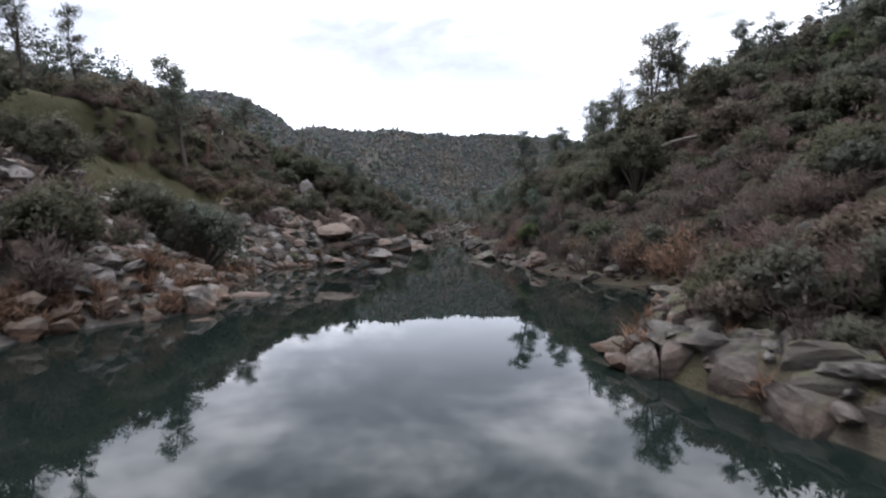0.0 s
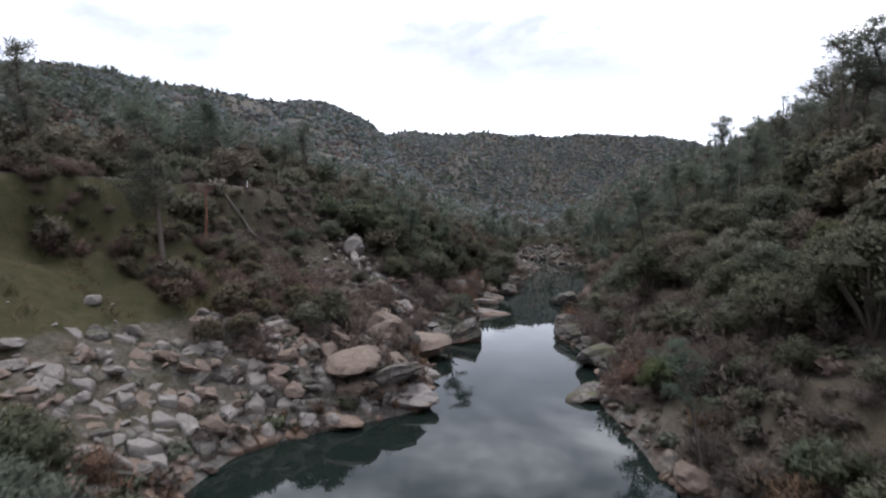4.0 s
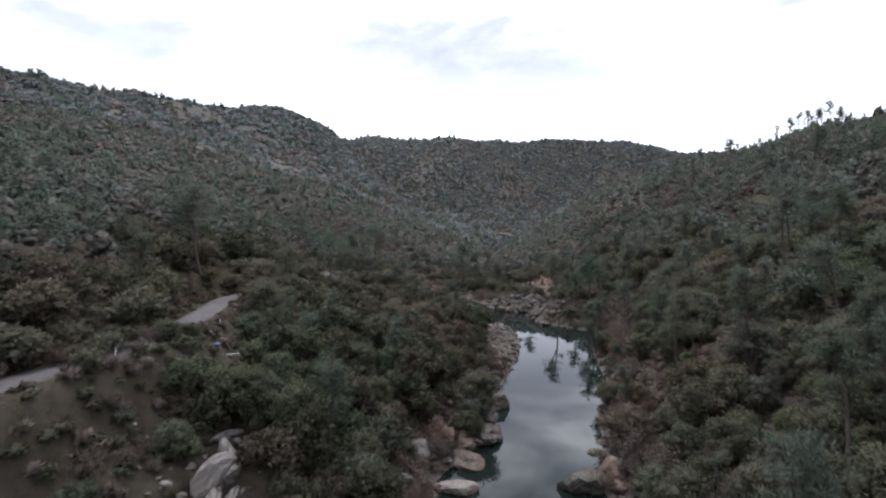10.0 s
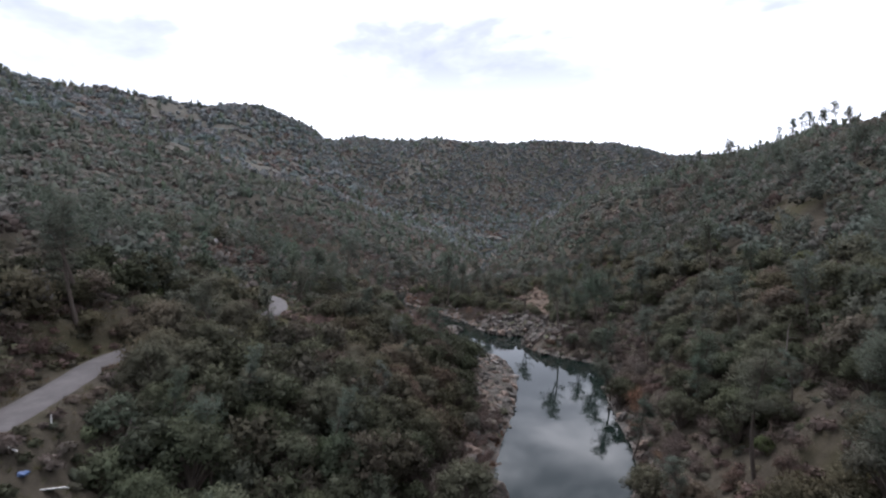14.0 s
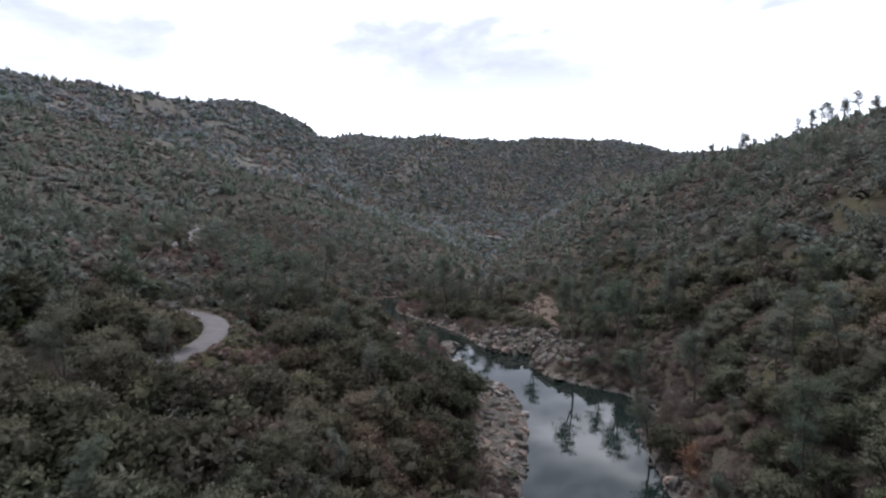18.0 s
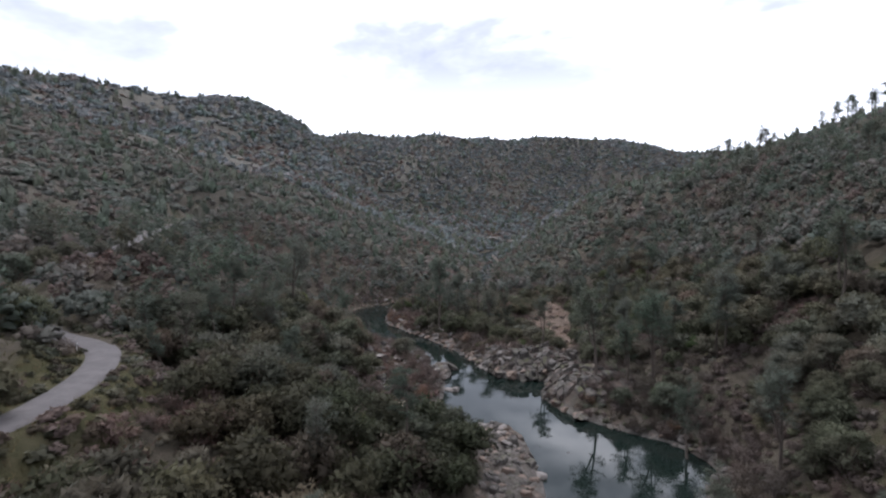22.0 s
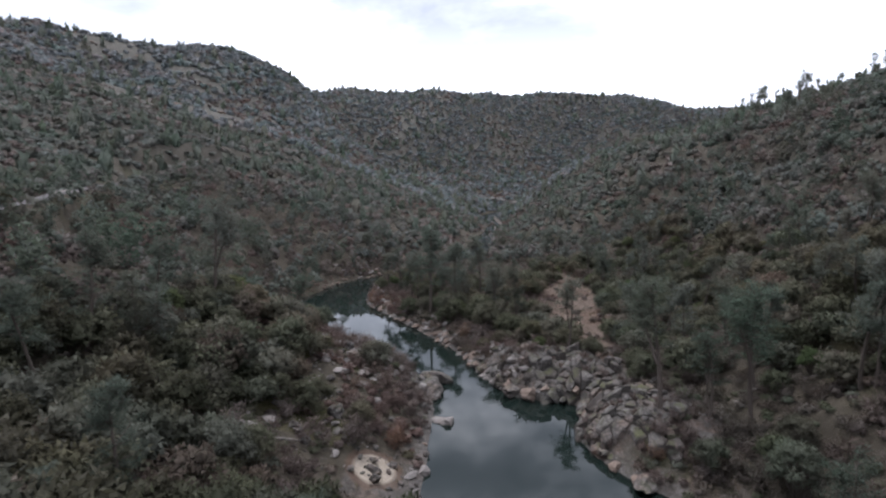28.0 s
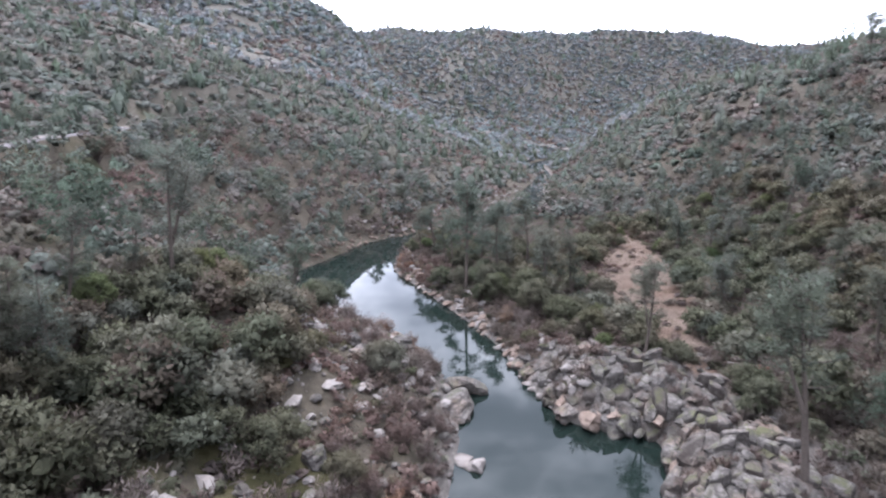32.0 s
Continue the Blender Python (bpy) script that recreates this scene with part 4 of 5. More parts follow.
def merged(pieces):
    base, vs, fs, ns = 0, [], [], []
    for v, f, nrm in pieces:
        vs.append(v), fs.append(f + base), ns.append(nrm / np.linalg.norm(nrm, axis=1)[:, None])
        base += len(v)
    return np.concatenate(vs), np.concatenate(fs), np.concatenate(ns)


def oak_shape(height, width, leaves, size, level=1, lumps_=16, core=0.48):
    """A live oak or tall shrub: branching stems and a dense dome of foliage lumps with a ragged leafy skin."""
    wood, lumps = [], []
    for k in range(lumps_):
        a, up = k * 2.4 + rng.normal() * 0.3, (k + 0.5) / lumps_
        r = width * 0.40 * math.sqrt(1 - up**1.8) * rng.uniform(0.75, 1.15)
        tip = np.array([math.cos(a) * r, math.sin(a) * r, height * (0.36 + 0.46 * up) * rng.uniform(0.9, 1.08)])
        wood.append(tube(bend((0, 0, -0.3), tip, (0, 0, height * 0.05), 4), np.linspace(height * 0.026, height * 0.006, 4), 5))
        lumps.append((tip, width * rng.uniform(0.13, 0.23) * (12 / lumps_) ** 0.3))
    per = leaves // len(lumps)
    mid = np.array([0, 0, height * 0.4])
    pieces = []
    for at, r in lumps:
        o = ball(per)
        cs = at + o * r * rng.uniform(0.4, 1.25, per)[:, None] * np.array([1, 1, 0.85])
        whole = (cs - mid) / width
        v, f, nrm = body_of(at, r * core, 0.8, level)
        pieces.append((v, f, nrm * 0.5 + 0.3 * rng.normal(size=v.shape) + (v - mid) / width + np.array([0, 0, 0.3])))
        pieces.append(leaf_blades(cs, o, size, size * 0.6, 0.9, o * 0.6 + whole))
    return joined(wood), merged(pieces)


def brush_shape(height, width, twigs):
    """A leafless brown shrub: a spray of stems and fine twigs."""
    n = 14
    ways = ball(n)
    ways[:, 2] = np.abs(ways[:, 2]) + 0.55
    ways /= np.linalg.norm(ways, axis=1)[:, None]
    ends = ways * np.array([width * 0.6, width * 0.6, height * 0.9]) * rng.uniform(0.6, 1.0, n)[:, None]
    wood = [tube(bend((0, 0, -0.15), e, (0, 0, 0.06 * height), 3), [0.035, 0.025, 0.008], 3) for e in ends]
    k = rng.integers(0, n, twigs)
    s = rng.uniform(0.35, 1.05, twigs)[:, None]
    c_ = ends[k] * s + rng.normal(size=(twigs, 3)) * width * 0.09
    c_[:, 2] = np.maximum(c_[:, 2], 0.05)
    return joined(wood), leaf_blades(c_, ways[k], 0.40 * (400 / twigs) ** 0.22, (0.03 + 0.014 * width) * (400 / twigs) ** 0.35, 0.55, (c_ - np.array([0, 0, height * 0.3])) / height)


def tri_clump(leaves, tall=1.0):
    """A crown seen from afar: loose facets round a lumpy ball."""
    o = ball(leaves)
    o[:, 2] = np.where(o[:, 2] < -0.3, -o[:, 2], o[:, 2])
    c_ = o * rng.uniform(0.55, 1.0, leaves)[:, None]
    a = ball(leaves) * (0.42 * (26 / leaves) ** 0.5)
    b_ = np.cross(a, ball(leaves)) * 1.1
    v = np.stack([c_ - a, c_ + a * 0.8 + b_, c_ + a * 0.6 - b_], 1).reshape(-1, 3) * np.array([1, 1, tall])
    v[:, 2] += 0.32 * tall
    flip = (np.cross(v[1::3] - v[::3], v[2::3] - v[::3]) * o).sum(1) < 0
    v[1::3][flip], v[2::3][flip] = v[2::3][flip], v[1::3][flip].copy()
    nrm = o * 0.7 + np.array([0, 0, 0.5]) + 0.16 * rng.normal(size=o.shape)
    nrm /= np.linalg.norm(nrm, axis=1)[:, None]
    bv, bf, bn = body_of(np.array([0, 0, 0.3 * tall]), 0.5 if leaves > 30 else 0.85, tall)
    return merged([(bv, bf, bn * 0.7 + np.array([0, 0, 0.5])), (v, np.arange(leaves * 3).reshape(-1, 3), np.repeat(nrm, 3, 0))])


PINES = [pine_shape(h, n, l, f, bp) for h, n, l, f, bp in ((16, 4200, 0.05, False, 0.35), (14, 4200, 0.12, True, 0.4), (18, 4600, 0.08, True, 0.45), (12, 4000, 0.1, False, 0.25), (10, 3800, 0.04, False, 0.15), (15, 3800, 0.16, False, 0.5))]
OAKS = [oak_shape(h, w, n, s, 1, 22) for h, w, n, s in ((5.0, 5.2, 3900, 0.21), (6.2, 5.8, 4300, 0.22), (4.0, 4.6, 3400, 0.19), (7.0, 6.0, 4600, 0.23), (4.6, 5.6, 3900, 0.21), (3.4, 3.8, 2800, 0.18))]
BRUSHES = [brush_shape(h, w, n) for h, w, n in ((2.4, 3.0, 800), (3.0, 3.4, 900), (1.8, 2.6, 700), (3.6, 3.4, 900))]
MID_OAKS = [oak_shape(h, w, n, s, 1, 16)[1] for h, w, n, s in ((4.8, 5.2, 860, 0.40), (6.0, 5.8, 920, 0.42), (3.8, 4.4, 760, 0.37), (4.6, 5.6, 860, 0.40))]
LOW_BRUSH = [brush_shape(h, w, n)[1] for h, w, n in ((2.4, 3.0, 200), (3.0, 3.4, 220), (1.8, 2.6, 180))]
LOW_OAKS = [oak_shape(h, w, n, s, 1, 9, 0.74)[1] for h, w, n, s in ((5.4, 5.2, 84, 0.5), (6.6, 5.6, 90, 0.52), (4.2, 4.8, 78, 0.48), (7.4, 5.4, 90, 0.52))]
LOW_PINES = [pine_shape(h, 340, l, f, bp) for h, l, f, bp in ((14, 0.06, False, 0.3), (12, 0.1, True, 0.35), (11, 0.05, False, 0.2))]
FAR_CLUMPS = [tri_clump(n, t_) for n, t_ in ((20, 0.6), (22, 0.7), (18, 0.55), (22, 0.8))]
FAR_PINES = [tri_clump(20, 2.4), tri_clump(18, 2.0)]


def meshes_of(shapes, wood_name, crown_name, crown_mat, wood_mat=None):
    return [(quick_mesh(wood_name, *w, wood_mat or BARK, True), quick_mesh(crown_name, c_[0], c_[1], crown_mat, True, c_[2])) for w, c_ in shapes]


pine_meshes = meshes_of(PINES, "trunk", "crown", PINE)
oak_meshes = meshes_of(OAKS, "trunk", "crown", OAK)
bush_meshes = meshes_of(OAKS, "trunk", "crown", GREEN)
brush_meshes = meshes_of(BRUSHES, "trunk", "crown", BRUSH)
rust_meshes = meshes_of(BRUSHES, "trunk", "crown", RUST)


def plant(name, pair, x, y, scale, label, category, group, turn=None, lean=(0, 0), z=None):
    wood, crown = pair
    g = height_at(x, y) if z is None else z
    root = new(name)
    root.empty_display_size = 0.3
    sc = scale if isinstance(scale, tuple) else (scale,) * 3
    root.matrix_world = Matrix.LocRotScale((x, y, g), Euler((radians(lean[0]), radians(lean[1]), rng.uniform(0, 6.28) if turn is None else radians(turn))), sc)
    part(wood.name.split(".")[0], wood, root)
    part(crown.name.split(".")[0], crown, root)
    return tagged(root, label, category, group)


def scatter(x0, x1, y0, y1, gap):
    gx_, gy_ = np.meshgrid(np.arange(x0, x1, gap), np.arange(y0, y1, gap))
    pts = np.column_stack([gx_.ravel(), gy_.ravel()]) + rng.uniform(-0.48, 0.48, (gx_.size, 2)) * gap
    near, left, droad = ground_height(pts[:, 0], pts[:, 1])[1:]
    return pts, sheet(pts[:, 0], pts[:, 1]) - 0.05, near, left, droad


def open_ground(pts):
    """Where no tree stands: meadow, sandbars, knoll, spit and the outcrop by the start."""
    x, y = pts.T
    spot = np.hypot((x + 40) / 14, (y - 66) / 18) + 0.25 * rough(x, y, 6, 91) < 1
    spot |= np.hypot((x + 31) / 9, (y - 60) / 19) < 1
    spot |= np.hypot(x - 15.5 - 0.03 * (y - 345), (y - 354) / 6.0) < 8.4 - 3.0 * rough(x, y, 7, 71)
    spot |= (y > 262) & (y < 302) & (x < 15 - np.maximum(0, y - 288) * 0.9) & (x > -12)
    spot |= (y > 204) & (y < 256) & (x > -9 - 4 * (y > 236)) & (x < 5)
    spot |= np.hypot((x + 37) / 4.5, (y - 99) / 2.5) < 1
    spot |= (y > 5) & (y < 32) & (x > 5) & (x < 20)
    spot |= np.hypot(x + 27.5, (y - 111) / 1.9) < 4.6
    spot |= np.hypot(x + 36, y - 134) < 3
    spot |= np.hypot((x + 55) / 7, (y - 207) / 7) < 1
    spot |= np.hypot((x + 33) / 3, (y - 274) / 6) < 1
    spot |= np.hypot(x + 20.5, (y - 254.5) / 1.4) < 5.2
    return spot


# near woods: one plant at each place, by the ground it stands on
pts, z, near, left, droad = scatter(-58, 62, -24, 430, 3.5)
ok = (near > 1.2) & (droad > 2.7 + 3.6 * ((pts[:, 1] > 84) & (pts[:, 1] < 225) & (pts[:, 0] > np.interp(pts[:, 1], LINE_ROAD[:, 1], LINE_ROAD[:, 0])))) & ~open_ground(pts) & (rng.random(len(pts)) < np.where((pts[:, 1] > 396) & (pts[:, 0] > -40) & (pts[:, 0] < 8), 0.2, 0.9)) & ((np.abs(pts[:, 0]) > 5.5) | (pts[:, 1] > 256))
pts, z, near, left = pts[ok], z[ok], near[ok], left[ok]
mood = rough(pts[:, 0], pts[:, 1], 26, 51, 3) * 0.5 + rng.normal(size=len(pts)) * 0.22
kind = np.where((near < 8) & (rng.random(len(pts)) < 0.7), 2, np.where(mood > 0.14, 2, 1))
kind[(rng.random(len(pts)) < 0.075) & (near > 6)] = 0
kind[(kind == 0) & (pts[:, 1] < 112)] = 2
kind[(kind < 2) & (pts[:, 1] > 380) & (pts[:, 0] > -36) & (pts[:, 0] < 6)] = 2
kind[(kind == 0) & (pts[:, 1] > 88) & (pts[:, 1] < 126) & (pts[:, 0] < -18) & (pts[:, 0] > -46)] = 2
kind[(kind == 0) & (pts[:, 0] < -24) & (pts[:, 0] > -56) & (pts[:, 1] > 178) & (pts[:, 1] < 214)] = 2
kind[(kind == 0) & (pts[:, 0] < -20) & (pts[:, 0] > -52) & (pts[:, 1] > 238) & (pts[:, 1] < 300)] = 1
kind[(kind < 2) & left & (near < 17) & (pts[:, 1] > 196) & (pts[:, 1] < 258)] = 2
kind[(kind == 1) & left & (near < 19) & (pts[:, 1] > 248) & (pts[:, 1] < 318) & (rng.random(len(pts)) < 0.75)] = 2
kind[(kind == 1) & (pts[:, 0] > 12) & (pts[:, 0] < 36) & (pts[:, 1] > 222) & (pts[:, 1] < 330) & (rng.random(len(pts)) < 0.5)] = 2
rocky = left & (near < 27) & (pts[:, 1] > 60) & (pts[:, 1] < 112)
kind[rocky & (rng.random(len(pts)) < 0.75)] = 2
kind[rocky & (near < 16) & (rng.random(len(pts)) < 0.6)] = 4
kind[(kind == 1) & (pts[:, 1] < 80) & (pts[:, 0] > 0) & (rng.random(len(pts)) < 0.55)] = 2
kind[(kind == 1) & (rng.random(len(pts)) < np.where((pts[:, 0] > 0) & (near < 40), 0.08, 0.06))] = 3
order = np.argsort(near + np.abs(pts[:, 1] - 160) * 0.06)
made, rest = {0: 0, 1: 0, 2: 0, 3: 0}, {0: [], 1: [], 2: [], 3: []}
LIMIT = {0: 130, 1: 300, 2: 300, 3: 120}
for q in order:
    k = int(kind[q])
    if k == 4:
        continue
    x, y = float(pts[q, 0]), float(pts[q, 1])
    if made[k] >= LIMIT[k]:
        rest[k].append(q)
        continue
    made[k] += 1
    zz = float(z[q])
    if k == 0:
        plant("pine_tree", pine_meshes[int(rng.integers(6))], x, y, rng.uniform(0.55, 1.0), "tall grey-green foothill pine with an open crown", "pine tree", "canyon pines", lean=(rng.normal() * 4, rng.normal() * 4), z=zz)
    elif k == 1:
        plant("oak_tree", oak_meshes[int(rng.integers(6))], x, y, rng.uniform(0.65, 1.3), "rounded grey-green evergreen oak on the slope", "oak tree", "canyon oaks", z=zz)
    elif k == 3:
        plant("bush", bush_meshes[int(rng.integers(6))], x, y, rng.uniform(0.5, 0.85), "yellow-green leafy bush on the slope", "bush", "green bushes", z=zz)
    else:
        rust = near[q] < 4 and rng.random() < 0.35
        plant("shrub", (rust_meshes if rust else brush_meshes)[int(rng.integers(4))], x, y, rng.uniform(0.7, 1.35), "rust-brown leafless shrub at the water's edge" if rust else "bare brown winter shrub with fine twigs", "shrub", "bare shrubs", z=zz)


def crowd(name, shapes, idx, lo, hi, mat, label, category):
    if len(idx):
        idx = np.array(idx)
        places = np.column_stack([pts[idx], z[idx]])
        strew(name, shapes, places, rng.uniform(lo, hi, len(idx)), turned(len(idx), 4), mat, label, category)


crowd("oak_thicket", MID_OAKS, rest[1], 0.65, 1.3, OAK, "dense evergreen oak thicket on the canyon slopes", "oak thicket")
crowd("bare_thicket", LOW_BRUSH, rest[2], 0.7, 1.35, BRUSH, "brown leafless thicket on the canyon slopes", "thicket")
crowd("green_thicket", MID_OAKS, rest[3], 0.5, 0.8, GREEN, "yellow-green leafy thicket on the slopes", "thicket")

# the dense oaks of the lower west slope
pts, z, near, left, droad = scatter(-66, 0, 84, 268, 4.1)
ok = (near > 6) & left & (droad > 9.5) & ~open_ground(pts) & ((pts[:, 1] < 245) | (near > 22)) & ((pts[:, 1] > 116) | (near > 30)) & (rng.random(len(pts)) < 0.8)
pts, z = pts[ok], z[ok]
crowd("west_oak_thicket", MID_OAKS, np.arange(len(pts)), 0.8, 1.35, DARK_OAK, "dense dark evergreen oaks below the road", "oak thicket")

# middle distance
pts, z, near, left, droad = scatter(-150, 170, -40, 470, 3.85)
ok = (near > 2) & (droad > 2.9) & ((pts[:, 0] < -58) | (pts[:, 0] > 62) | (pts[:, 1] > 430)) & ~open_ground(pts) & ((pts[:, 1] < 426) | (near > 9)) & (rng.random(len(pts)) < 0.93)
pts, z = pts[ok], z[ok]
mood = rough(pts[:, 0], pts[:, 1], 30, 51, 3) * 0.5 + rng.normal(size=len(pts)) * 0.25
draw = rng.random(len(pts))
is_pine = draw < 0.13
is_brush = ~is_pine & (mood > 0.14)
crowd("hillside_oaks", LOW_OAKS, np.nonzero(~is_pine & ~is_brush)[0], 0.6, 1.15, HAZED_MID_OAK, "rounded evergreen oaks covering the upper slopes", "oak woods")
crowd("hillside_brush", LOW_OAKS, np.nonzero(is_brush)[0], 0.45, 0.85, BRUSH, "brown leafless brush between the oaks", "brush")
crowd("hillside_pine_crowns", [c_ for w, c_ in LOW_PINES], np.nonzero(is_pine)[0], 0.6, 1.1, PINE, "open crowns of foothill pines on the upper slopes", "pine woods")

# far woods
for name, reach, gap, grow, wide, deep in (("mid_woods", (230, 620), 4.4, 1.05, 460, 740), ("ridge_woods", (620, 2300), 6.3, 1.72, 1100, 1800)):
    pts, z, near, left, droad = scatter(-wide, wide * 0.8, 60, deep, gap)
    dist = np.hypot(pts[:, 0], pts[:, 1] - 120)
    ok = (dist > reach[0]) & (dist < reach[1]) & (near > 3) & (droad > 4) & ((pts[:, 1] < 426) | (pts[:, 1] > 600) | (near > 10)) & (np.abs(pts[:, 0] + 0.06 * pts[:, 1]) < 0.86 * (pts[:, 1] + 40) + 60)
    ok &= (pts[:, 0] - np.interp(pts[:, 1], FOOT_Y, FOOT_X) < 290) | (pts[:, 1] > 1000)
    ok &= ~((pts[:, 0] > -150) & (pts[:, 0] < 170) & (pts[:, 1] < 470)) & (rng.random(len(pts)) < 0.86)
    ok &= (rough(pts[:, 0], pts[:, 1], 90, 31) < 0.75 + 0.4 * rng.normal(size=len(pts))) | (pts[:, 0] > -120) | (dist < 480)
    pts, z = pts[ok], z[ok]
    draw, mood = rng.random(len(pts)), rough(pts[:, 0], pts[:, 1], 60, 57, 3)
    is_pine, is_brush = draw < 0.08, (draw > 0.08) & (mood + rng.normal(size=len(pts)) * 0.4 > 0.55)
    crowd(name, FAR_CLUMPS, np.nonzero(~is_pine & ~is_brush)[0], 1.7 * grow, 3.1 * grow, HAZED_FAR_OAK if grow > 1.2 else HAZED_MID_OAK, "oak and chaparral cover on distant hills, haze in its colour", "woods")
    crowd(name + "_brush", FAR_CLUMPS, np.nonzero(is_brush)[0], 1.2 * grow, 2.1 * grow, BRUSH, "brown brush patches on distant hills", "brush")
    crowd(name + "_pines", FAR_PINES, np.nonzero(is_pine)[0], 1.6 * grow ** 0.6, 2.7 * grow ** 0.6, PINE, "scattered pines on distant hills", "pine woods")

# ---- pines that stand out, by height ----
PINE_HEIGHTS = (16, 14, 18, 12, 10, 15)
TALL = "tall foothill pine with a bare leaning trunk and open crown"
PINES_BY_START = [(-34.3, 77, 17, 3, (2, 3)), (-54, 74, 14, 1, (0, 0)), (-49, 79, 13, 3, (0, 0)),
                  (-58, 70, 15, 2, (0, 0)), (37, 101, 17, 2, (-4, -12)), (35.5, 104, 16, 5, (0, -16)), (34, 109, 15, 1, (0, -10)), (38.5, 103, 14, 0, (0, -6)), (29, 106, 12, 4, (0, -4)),
                  (31, 113, 13, 1, (2, -14)), (41, 98, 16, 5, (0, -8))]
PINES_EAST_SLOPE = [(43, 88, 11, 5, (0, -10)), (46, 85, 10, 1, (0, -14)), (16, 103, 14, 5, (0, -5)), (29, 121, 12, 0, (0, -6)),
                    (-34.6, 148.5, 8.5, 4, (0, 0)), (-31, 157, 9, 4, (0, 3)), (-53, 140, 11, 1, (0, 0)),
                    (-50.5, 258, 11.5, 3, (0, -7)), (-48.8, 259.2, 11, 1, (0, 9))]
PINES_BENCH = [(-57, 268, 12, 3, (0, 0)), (26.5, 267, 19, 2, (0, -4)), (32, 279, 15, 1, (0, 0)), (38, 262, 16, 0, (0, 3)),
               (-23.7, 334, 22, 0, (0, 1)), (-17, 341, 18, 0, (0, 0)), (-11.5, 356, 18, 5, (0, 1)), (-0.7, 333, 10, 4, (0, 0)),
               (24.8, 328, 10.5, 4, (0, 0)), (-29, 350, 14, 0, (0, 0))]
PINES_NARROWS = [(20, 215, 11, 1, (0, -14)), (17.5, 186, 10, 0, (0, -10)), (24, 240, 14, 1, (0, -18)), (15.5, 158, 9, 5, (0, -12)),
                 (-9.5, 96, 9, 5, (0, 12)), (11, 62, 8, 5, (0, -16)), (126, 360, 15, 1, (0, 0)), (119, 350, 13, 2, (0, 0)),
                 (112, 466, 17, 5, (0, 0)), (120, 455, 15, 0, (0, 4))]
PINES_UPSTREAM = [(168, 583, 14, 1, (0, 0)), (196, 598, 15, 2, (0, 0)), (108, 330, 13, 0, (0, 0)), (98, 268, 14, 1, (0, 0)),
                  (86, 205, 15, 2, (0, 0)), (92, 222, 12, 5, (0, 0))]
for x, y, h, k, lean in PINES_BY_START + PINES_EAST_SLOPE + PINES_BENCH + PINES_NARROWS + PINES_UPSTREAM:
    plant("pine_tree", pine_meshes[k], x, y, h / PINE_HEIGHTS[k], TALL, "pine tree", "tall pines", lean=lean)


# pines along the crest of the east hill
for x, y, h in ((155, 584, 9), (163, 590, 10), (176, 576, 8), (190, 565, 9), (207, 575, 8), (215, 584, 9), (218, 557, 12), (227, 560, 14), (236, 559, 15), (242, 588, 12), (262, 600, 17), (246, 553, 15), (255, 548, 16), (251, 556, 13),
                (230, 493, 12), (236, 500, 11), (180, 567, 15), (186, 570, 12), (134, 569, 8), (146, 578, 7), (140, 622, 9), (112, 590, 7), (164, 575, 11), (122, 585, 8), (104, 575, 7), (270, 610, 12), (171, 575, 8), (222, 600, 9)):
    k = int(rng.integers(6))
    plant("pine_tree", pine_meshes[k], x, y, 1.2 * h / PINE_HEIGHTS[k], "foothill pine standing on the skyline of the hill", "pine tree", "crest pines", lean=(0, rng.normal() * 4))


# oaks between the road's bend and the river
for x, y, h in ((-66, 220, 5.5), (-74, 226, 6), (-82, 232, 6), (-90, 239, 6), (-96, 249, 6.5), (-99, 260, 6), (-101.5, 271, 6.5), (-103, 283, 6), (-105, 295, 5.5), (-113, 326, 6), (-117, 335, 6.5), (-121, 344, 6), (-126, 353, 6.5), (-131, 362, 5.5), (-40.5, 153, 6.5), (-43.5, 158.5, 7.5), (-45.6, 163.5, 7), (-45, 169, 6.5), (-41.5, 174.5, 6), (-39.8, 160, 7), (-41, 166, 8), (-38, 150, 5.5)):
    plant("oak_tree", oak_meshes[int(rng.integers(5))], x, y, h / 5.5, "dense dark evergreen oak beside the road", "oak tree", "roadside oaks")


# ---- dead wood ----
def dead_trunk(name, points, r0, r1, mat, label, branches=3):
    """A broken trunk or log with stubs of branches; points are offsets from its foot, and z is over the ground there."""
    x, y = points[0][:2]
    g = height_at(x, y)
    root = new(name)
    root.location = (x, y, g)
    line = []
    for px, py, pz in points:
        gz = height_at(px, py)
        line.append((px - x, py - y, gz - g + pz))
    line = np.array(line)
    if len(line) == 2:
        line = bend(line[0], line[1], (0.05, 0.08, 0.05), 6)
    n = len(line)
    part("trunk", quick_mesh("trunk", *tube(line, np.linspace(r0, r1, n), 8), mat, True), root)
    for q in range(branches):
        i_ = int(rng.integers(n // 3, n))
        way = ball(1)[0] * rng.uniform(0.5, 1.6)
        way[2] = abs(way[2])
        part("branch", quick_mesh("branch", *tube(bend(line[i_], line[i_] + way, (0, 0, 0.1), 3), [r1 * 0.8, r1 * 0.5, r1 * 0.2], 5), mat, True), root)
    return tagged(root, label, "dead tree" if "snag" in name else "log", "dead wood")


